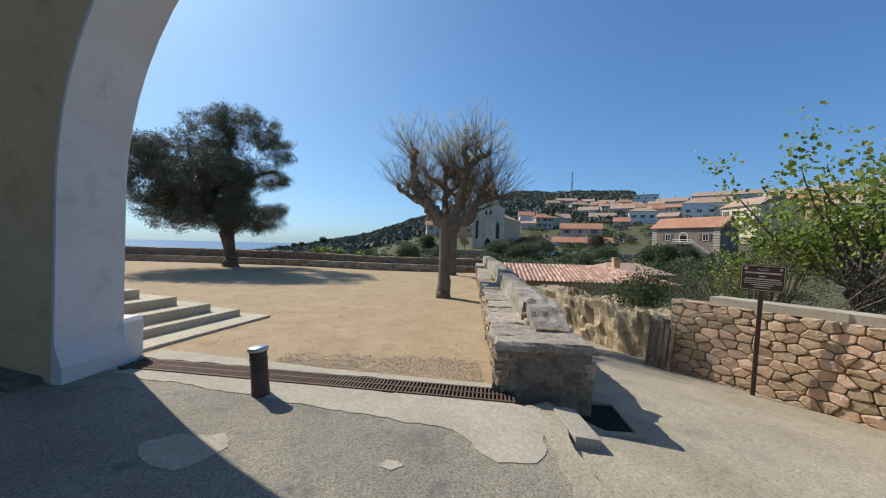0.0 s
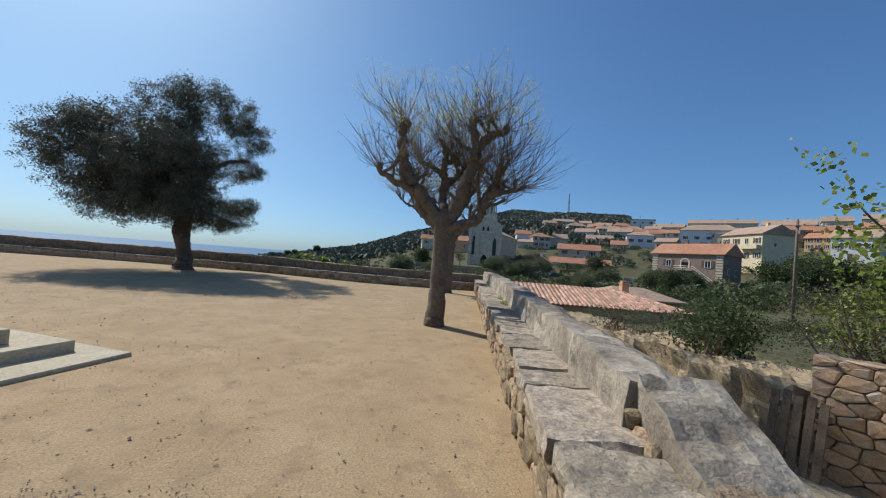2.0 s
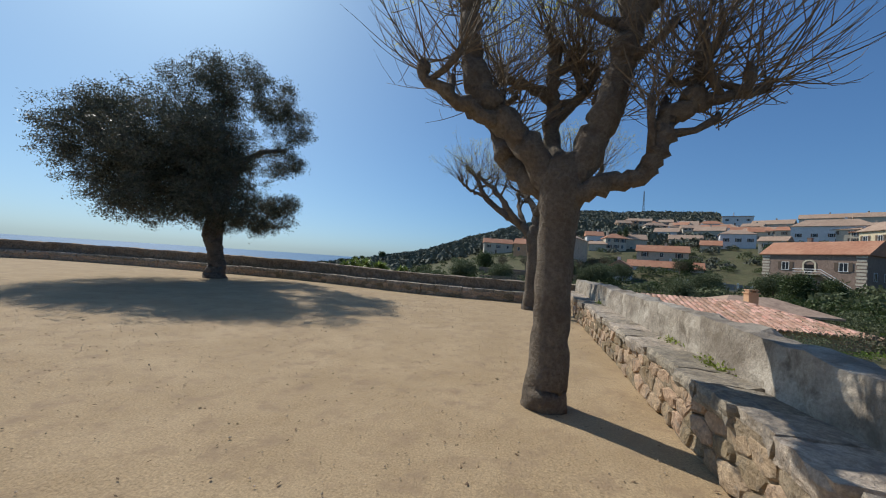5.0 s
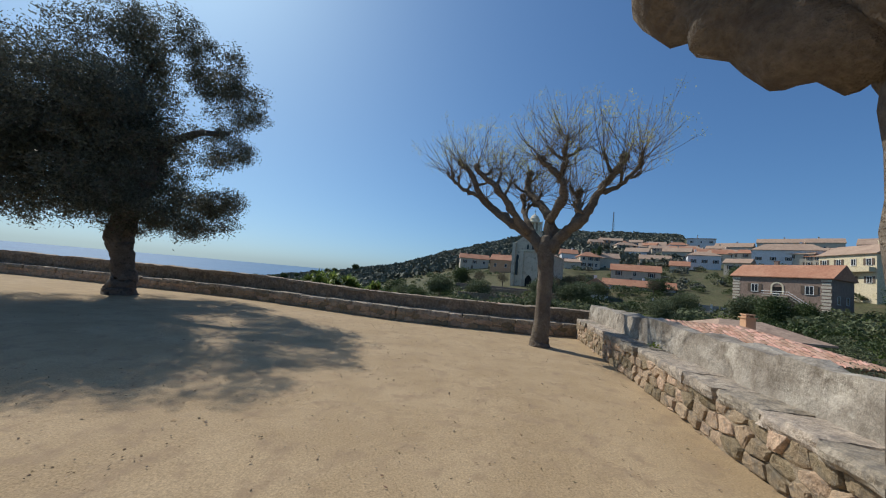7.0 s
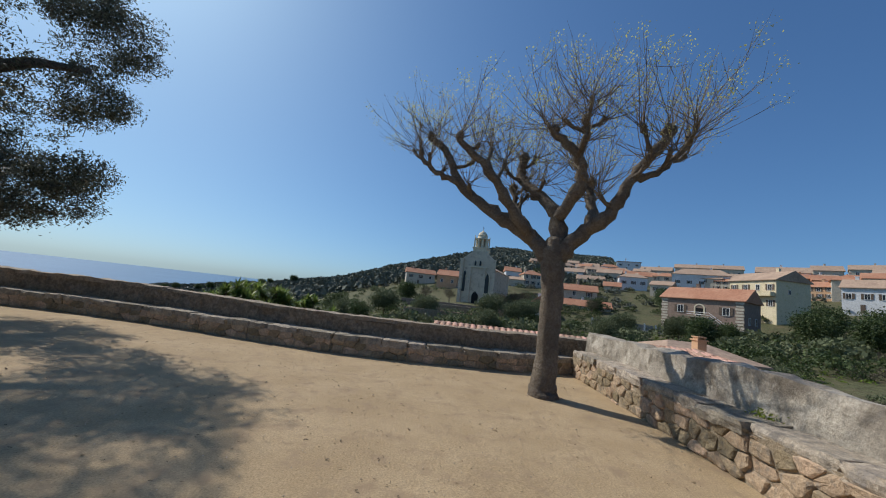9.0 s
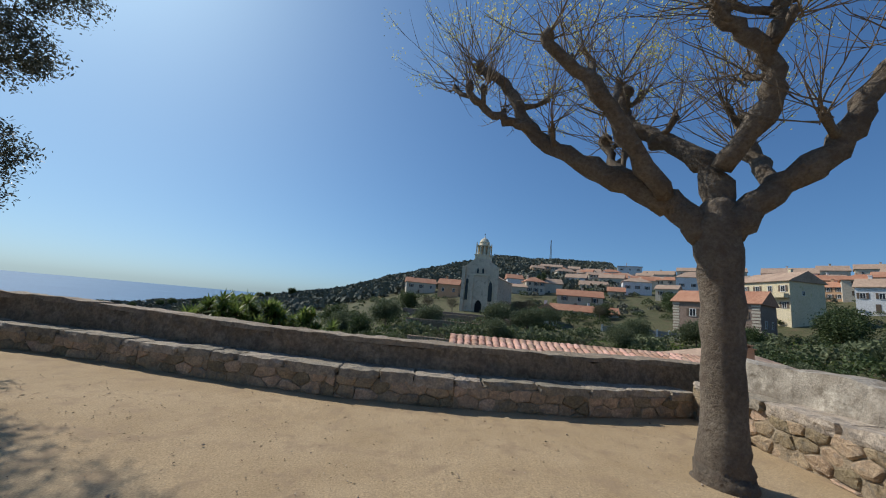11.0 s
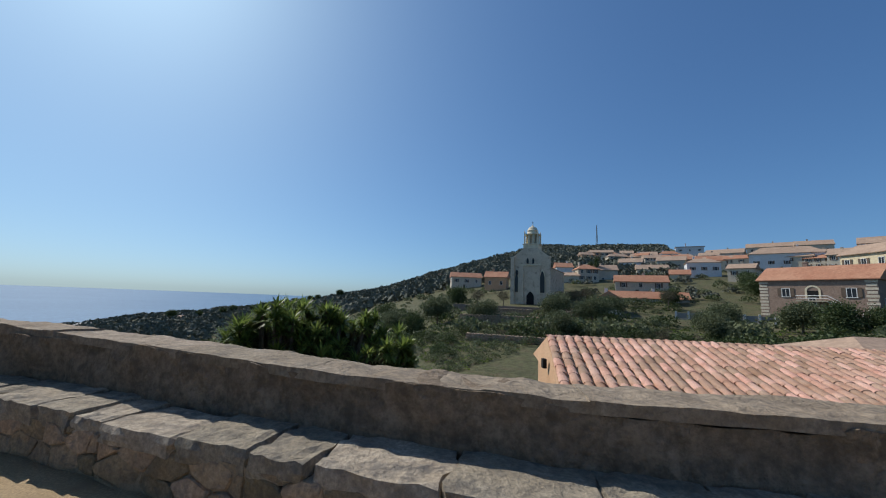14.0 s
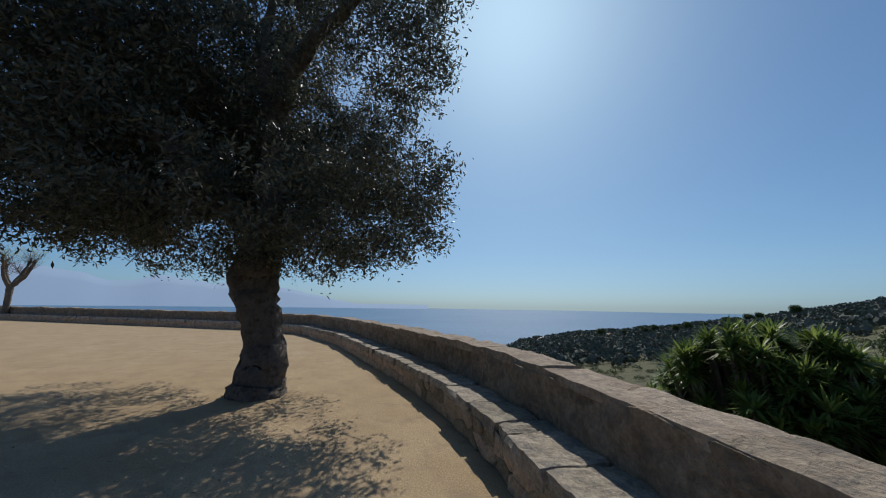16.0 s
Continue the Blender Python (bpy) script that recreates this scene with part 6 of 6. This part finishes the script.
tw_ = thing("terrace_wall", pose(11.0, 110.0, -4.5, 0, 0, -8), "dark retaining wall below the church", "retaining wall")
part("wall", boxes(((-14, 0, -2), (22, 0.8, 4.6)), ((-9, -9, -4), (14, -8.3, 2.2))), WALLSTONE, tw_)

for (x, y), turn, ln, h, label in (((7.5, 84.0), 4, 18, 1.8, "dry-stone terrace wall in the valley meadow"), ((15.0, 97.0), -8, 26, 1.5, "long dry-stone terrace wall below the church"), ((4.5, 66.0), -12, 11, 0.9, "low broken field wall in the grass")):
    ob = thing("field_wall", pose(x, y, hill(x, y), 0, 0, turn), label, "stone wall")
    wr = random.Random(int(y))
    m_ = []
    for j in range(int(h / 0.3) + 1):
        px = -ln / 2
        while px < ln / 2:
            w = wr.uniform(0.35, 0.8)
            m_.append(pose(px + w / 2, wr.uniform(-0.06, 0.06), j * 0.3 - 0.2, wr.uniform(-4, 4), wr.uniform(-6, 6), wr.uniform(-6, 6)) @ Matrix.Diagonal((w, 0.5, 0.32, 1)))
            px += w
    joined_stones("stones", stone_meshes[1], ob, m_)
house((37.5, 106.5, 0.8), 66, 9.0, 5.0, 2.2, 2.0, "gable", ROOFRED, WALLWHITE, 2, 1, "small white gabled house above the meadow", door=False)

# radio mast on the hill
mast = thing("radio_mast", pose(270, 705, hill(270, 705) - 2), "thin lattice radio mast on the hill", "mast")
for k in range(3):
    a = 2.094 * k
    sv, sf = tube([[(2.2 * math.cos(a), 2.2 * math.sin(a), 0, 0.35), (0.5 * math.cos(a), 0.5 * math.sin(a), 46, 0.3)]], 5)
    part("leg", mesh_of("leg", sv, sf, GREYPAINT), None, mast)
for j in range(14):
    q = 2.2 - 1.7 * j / 14
    pts = [(q * math.cos(2.094 * k + (j % 2) * 0.0), q * math.sin(2.094 * k), 1 + j * 3.2 + (k % 3) * 1.1, 0.2) for k in range(4)]
    sv, sf = tube([pts], 4)
    part("brace", mesh_of("brace", sv, sf, GREYPAINT), None, mast)

# coast road and lane marks far below
v = []
for k in range(9):
    t = k / 8
    x, y = -330 - 34 * t, 316 + 62 * t
    v += [(x - 7, y, hill(x, y) + 1.6), (x + 7, y - 4, hill(x + 7, y) + 1.6)]
struct("coast_road", mesh_of("coast_road", v, [(2 * k, 2 * k + 1, 2 * k + 3, 2 * k + 2) for k in range(8)], ROADGREY), None, "pale track on the headland", "track")

pole = thing("utility_pole", pose(32.9, 31.6, hill(32.9, 31.6) - 0.5, 0, 0, 20), "tall weathered wooden utility pole above the gardens", "utility pole")
sv, sf = tube([[(0, 0, 0, 0.15), (0, 0, 6, 0.12), (0.05, 0, 8.0 - hill(32.9, 31.6), 0.09)]], 8)
part("shaft", mesh_of("shaft", sv, sf, OLDWOOD, True), None, pole)
part("bracket", boxes(((-0.35, -0.07, 7.35 - hill(32.9, 31.6)), (0.35, 0.07, 7.45 - hill(32.9, 31.6)))), GREYPAINT, pole)
part("junction_box", boxes(((-0.2, -0.32, 6.7 - hill(32.9, 31.6)), (0.2, -0.14, 7.05 - hill(32.9, 31.6))), bevel=0.02), GREYPAINT, pole)

# ---- scrub and trees in the valley and on the hill ----
rng = np.random.default_rng(123)


def clumps(n, az0, az1, r0, r1, size, per, seed, power=1.0, card=0.42):
    rng = np.random.default_rng(seed)
    cs, ss = [], []
    while len(cs) < n:
        az, r = radians(rng.uniform(az0, az1)), r0 + (r1 - r0) * rng.uniform() ** power
        x, y = r * math.sin(az), 14 + r * math.cos(az)
        if noise.noise((x * 0.035, y * 0.035, 4.0)) < -0.12 and r < 120:
            continue
        if abs(x - 17) < 13 and 95 < y < 150 or (abs(x - 67) < 12 and abs(y - 88) < 10) or (-1 < x < 26 and 29 < y < 47):
            continue
        if -2 < x < 9 and 42 < y < 70 and size > 0.5 and rng.uniform() < 0.9:
            continue
        s = size * rng.uniform(0.5, 1.35)
        cs.append((x, y, hill(x, y) + s * 0.35))
        ss.append(s)
    cs, ss = np.array(cs), np.array(ss)
    c = np.repeat(cs, per, 0)
    s = np.repeat(ss, per)[:, None]
    m = len(c)
    d = rng.normal(0, 1, (m, 3))
    d /= np.linalg.norm(d, axis=1)[:, None]
    d[:, 2] = np.abs(d[:, 2]) * 0.85 - 0.15
    c = c + d * s * rng.uniform(0.55, 1.0, (m, 1)) * np.array((1, 1, 0.9))
    u = rng.normal(0, 1, (m, 3))
    u /= np.linalg.norm(u, axis=1)[:, None]
    w = np.cross(u, rng.normal(0, 1, (m, 3)))
    w /= np.linalg.norm(w, axis=1)[:, None]
    a = s * card * rng.uniform(0.6, 1.3, (m, 1))
    return np.stack([c - u * a, c + w * a * 0.7, c + u * a, c - w * a * 0.7], 1)


def scrub(name, arr, material, label):
    tagged(part(name, quads(name, arr, material), None, None), label, "scrub", kind="stuff")


scrub("hill_scrub", clumps(14000, -52, 30, 190, 700, 3.2, 12, 1, 0.8, 0.42), HAZED_MAQUIS, "dark maquis scrub covering the hill")
scrub("village_scrub", clumps(420, 18, 75, 115, 400, 1.9, 90, 2, 0.8, 0.19), HAZED_MAQUIS, "trees and scrub between the village houses")
scrub("valley_scrub", clumps(640, -60, 70, 58, 230, 2.1, 170, 3, 1.2, 0.115), GREYLEAF, "grey-green bushes in the valley")
scrub("valley_thicket", clumps(330, -60, 72, 50, 130, 1.8, 240, 4, 1.2, 0.08), DARKLEAF, "dark green thicket in the valley")
scrub("slope_thicket", clumps(80, -60, 72, 24, 60, 1.3, 620, 6, 1.0, 0.058), DARKLEAF, "dark green bushes on the slope below the walls")
scrub("slope_scrub", clumps(85, -60, 72, 24, 62, 1.2, 560, 8, 1.0, 0.058), GREYLEAF, "grey-green bushes on the slope below the walls")
scrub("slope_dry_scrub", clumps(70, 0, 72, 22, 70, 1.0, 420, 14, 1.0, 0.06), DRYLEAF, "brown dry bushes on the slope below the walls")
scrub("meadow_weeds", clumps(520, -6, 22, 24, 62, 0.5, 70, 9, 1.0, 0.12), GREYLEAF, "low weeds and brambles in the meadow")
scrub("meadow_brambles", clumps(300, -26, 6, 12, 27, 0.42, 70, 10, 1.0, 0.11), GREYLEAF, "brambles and weeds below the front wall")
scrub("slope_grass", clumps(1500, -30, 8, 11, 28, 0.2, 18, 12, 1.0, 0.3), BLADES, "rough grass below the front wall")
scrub("meadow_grass", clumps(3600, -30, 60, 20, 100, 0.28, 16, 5, 0.8, 0.25), BLADES, "tufts of fresh grass on the valley floor")


def far_tree(name, m, lobe_list, trunk_h, material, label, seed, leaf=0.27, density=60, per=12, trunk_r=0.14):
    ob = thing(name, m, label, "tree")
    sv, sf = tube([[(0, 0, -1.0, trunk_r * 1.3), (0.05, 0, trunk_h * 0.6, trunk_r), (0, 0.05, trunk_h + 0.8, trunk_r * 0.4)]], 7)
    part("trunk", mesh_of("trunk", sv, sf, BARK), None, ob)
    c = cluster(lobe_list, density, seed, 0.4)
    tagged(part("crown", quads("crown", leaf_quads(c, per, leaf * 1.5, leaf, seed, 0.6), material), None, ob), kind="stuff")
    return ob


def on_hill(x, y, turn=0, dz=0.0):
    return pose(x, y, hill(x, y) + dz, 0, 0, turn)


wide = far_tree("broadleaf_tree", on_hill(22, 84), [(0, 0, 3.0, 2.6, 2.4, 1.6), (1.4, 0.3, 3.6, 1.8, 1.8, 1.3), (-1.6, 0.2, 2.6, 1.9, 1.8, 1.2)], 2.2, GREYLEAF, "grey-green rounded tree in the valley", 61)
for x, y, a, s in ((17, 88, 40, 1.1), (27, 92, 80, 0.9), (33, 100, 120, 0.9), (39, 76, 10, 0.9), (-6, 95, 50, 1.2), (-14, 88, 90, 1.1), (-24, 96, 130, 1.2), (3, 86, 20, 0.9), (30, 66, 70, 0.8), (-33, 80, 33, 1.2), (47, 72, 12, 0.9), (13, 72, 75, 0.75)):
    copy_thing(wide, on_hill(x, y, a)).scale = (s, s, s)
darkt = far_tree("evergreen_tree", on_hill(46, 66), [(0, 0, 2.2, 2.3, 2.1, 1.9), (0.8, 0.6, 3.2, 1.5, 1.5, 1.2)], 1.4, DARKLEAF, "dark green dense evergreen tree", 63, 0.24, 80, 13)
for x, y, a, s in ((49, 64, 30, 0.8), (66, 66, 70, 1.3), (72, 60, 110, 1.4), (60, 54, 150, 1.1), (-18, 74, 20, 1.2), (-27, 70, 60, 1.3), (-9, 78, 95, 1.0), (75, 104, 10, 1.1), (86, 128, 40, 1.4), (92, 136, 80, 1.3), (80, 118, 120, 1.2), (56, 118, 0, 1.0), (84, 78, 55, 1.5), (62, 46, 35, 1.2), (-40, 110, 85, 1.5), (-22, 118, 15, 1.5), (-2, 128, 25, 1.4)):
    copy_thing(darkt, on_hill(x, y, a)).scale = (s, s, s)
bare = far_tree("bare_tree", on_hill(11, 118, 0, 0.0), [(0, 0, 3.6, 2.0, 2.0, 1.5)], 2.4, DRYLEAF, "bare greyish tree in front of the church", 65, 0.12, 90, 16)
for x, y, a in ((25, 112, 30), (31, 118, 70), (35, 122, 110), (4, 120, 150), (52, 112, 40)):
    copy_thing(bare, on_hill(x, y, a))
cyp = far_tree("cypress_tree", on_hill(57, 176), [(0, 0, 3.0, 1.1, 1.1, 3.0), (0, 0, 6.0, 0.8, 0.8, 2.6)], 1.0, DARKLEAF, "tall dark cypress by the white house", 67, 0.3, 60, 24)
copy_thing(cyp, on_hill(61, 180)).scale = (0.9, 0.9, 1.15)

pine = far_tree("pine_tree", on_hill(-270, 350), [(0, 0, 6.2, 3.6, 3.4, 1.6), (1.6, 0.4, 6.9, 2.2, 2.2, 1.2)], 5.0, DARKLEAF, "dark umbrella pine on the headland", 69, 0.6, 60, 10, 0.3)
for x, y, s in ((-256, 368, 0.8), (-250, 395, 0.9), (-243, 402, 1.0), (-236, 428, 0.9), (-228, 436, 1.1), (-219, 452, 0.8), (-205, 470, 1.0), (-190, 480, 1.1), (-183, 486, 0.9), (-160, 505, 1.2)):
    copy_thing(pine, on_hill(x, y, x)).scale = (s, s, s)

# ---- tiled house below the wall ----
th = thing("tiled_house", pose(0, 0, 0), "peach house with a weathered terracotta tile roof", "house")
EAVE0, EAVE1, RID0, RID1 = Vector((0.95, 31.2, -1.38)), Vector((24.0, 30.6, -1.38)), Vector((1.55, 35.3, -0.06)), Vector((19.5, 35.6, -0.06))
back0, back1 = Vector((1.9, 39.5, -1.38)), Vector((24.2, 40.0, -1.38))
shell = bmesh.new()
vs = [shell.verts.new(p) for p in (EAVE0, EAVE1, back1, back0, RID0, RID1)]
for q in ((0, 1, 5, 4), (1, 2, 5), (2, 3, 4, 5), (3, 2, 1, 0), (3, 0, 4)):
    shell.faces.new([vs[i] for i in q])
roof = part("roof", shell, PEACH, th, "bed of the tile roof")
wv_ = [(EAVE0.x + 0.25, EAVE0.y + 0.35, -5.5), (EAVE1.x - 0.3, EAVE1.y + 0.35, -5.5), (back1.x - 0.3, back1.y - 0.3, -5.5), (back0.x + 0.2, back0.y - 0.3, -5.5)]
wv_ += [(x, y, -1.42) for x, y, _ in wv_] + [(RID0.x + 0.2, RID0.y, -0.2)]
part("wall", mesh_of("wall", wv_, [(0, 1, 5, 4), (1, 2, 6, 5), (2, 3, 7, 6), (3, 0, 4, 8, 7)], PEACH), None, th)
window(th, pose(13.0, 31.52, -3.0), False)
part("vent", boxes(((1.05, 33.9, -1.15), (1.2, 34.2, -0.8))), HOLE_SHADE, th)


def tile_shape(material):
    """A half-round roof tile, one unit long, slightly tapered."""
    v, n = [], 6
    for y, r in ((0.0, 0.5), (1.06, 0.37)):
        for rr_, dz in ((r, 0.0), (r * 0.8, -0.06)):
            for k in range(n + 1):
                a = math.pi * k / n
                v.append((rr_ * math.cos(a), y, rr_ * 0.82 * math.sin(a) + dz))
    m = n + 1
    f_ = []
    for k in range(n):
        f_ += [(k, k + 1, k + 1 + 2 * m, k + 2 * m), (k, k + m, k + 1 + m, k + 1)]
    return mesh_of("tile", v, f_, material)


TILE_ME = tile_shape(TILE)
cols, rest = 58, []
made = 0
rr = random.Random(71)
for c in range(cols):
    u = (c + 0.5) / cols
    lo = EAVE0.lerp(EAVE1, u)
    x_run = lo.x - EAVE0.x
    if lo.x < 19.4:
        hi = RID0.lerp(RID1, min(1.0, x_run / 18.4))
    else:
        hi = EAVE1.lerp(RID1, (EAVE1.x - lo.x) / (EAVE1.x - RID1.x) if EAVE1.x > lo.x else 0)
    run_v = hi - lo
    n = int(run_v.length / 0.52)
    if n < 1:
        continue
    d = run_v.normalized()
    side = (EAVE1 - EAVE0).normalized()
    up = side.cross(d).normalized()
    for k in range(n):
        p = lo + d * (k * run_v.length / n) + up * 0.02
        m = Matrix(((side.x, d.x, up.x, p.x), (side.y, d.y, up.y, p.y), (side.z, d.z, up.z, p.z), (0, 0, 0, 1))) @ pose(0, 0, 0, rr.uniform(1, 3), rr.uniform(-2, 2), rr.uniform(-2, 2)) @ Matrix.Diagonal((0.37, run_v.length / n, 0.28, 1))
        if made < 300:
            ob = new("tile", TILE_ME)
            ob.parent, ob.matrix_basis = roof, m
            made += 1
        else:
            rest.append(m)
TILE_J = tile_shape(TILES)
joined_stones("tiles", TILE_J, roof, rest)
ridge = []
for k in range(46):
    p = RID0.lerp(RID1, k / 46) + Vector((0, 0, 0.02))
    d = (RID1 - RID0).normalized()
    ridge.append(Matrix(((0, d.x, 0, p.x), (-1, d.y, 0, p.y), (0, d.z, 1, p.z), (0, 0, 0, 1))) @ Matrix.Diagonal((0.26, 0.41, 0.22, 1)))
for k in range(16):
    p = EAVE1.lerp(RID1, k / 16) + Vector((0, 0, 0.05))
    d = (RID1 - EAVE1).normalized()
    s = d.cross(Vector((0, 0, 1))).normalized()
    up = s.cross(d)
    ridge.append(Matrix(((s.x, d.x, up.x, p.x), (s.y, d.y, up.y, p.y), (s.z, d.z, up.z, p.z), (0, 0, 0, 1))) @ Matrix.Diagonal((0.26, 0.42, 0.22, 1)))
for m in ridge:
    ob = new("ridge_tile", TILE_ME)
    ob.parent, ob.matrix_basis = roof, m
v, f_ = roof_mesh(9.0, 6.5, 0.0, 1.1, "hip", 0.3)
back = part("rear_roof", mesh_of("rear_roof", v, f_, ROOFTAN), None, th, "low hipped tile roof behind the ridge")
back.matrix_basis = pose(25.5, 40.5, -1.0, 0, 0, 2)
chim = part("chimney", boxes(((-0.35, -0.3, -1.0), (0.35, 0.3, 0.55)), ((-0.43, -0.38, 0.55), (0.43, 0.38, 0.64)), ((-0.36, -0.31, 0.78), (0.36, 0.31, 0.86)), ((-0.3, -0.25, 0.64), (-0.2, 0.25, 0.78)), ((0.2, -0.25, 0.64), (0.3, 0.25, 0.78))), PEACH, th, "small rendered chimney")
chim.matrix_basis = pose(21.6, 37.9, 0.0)
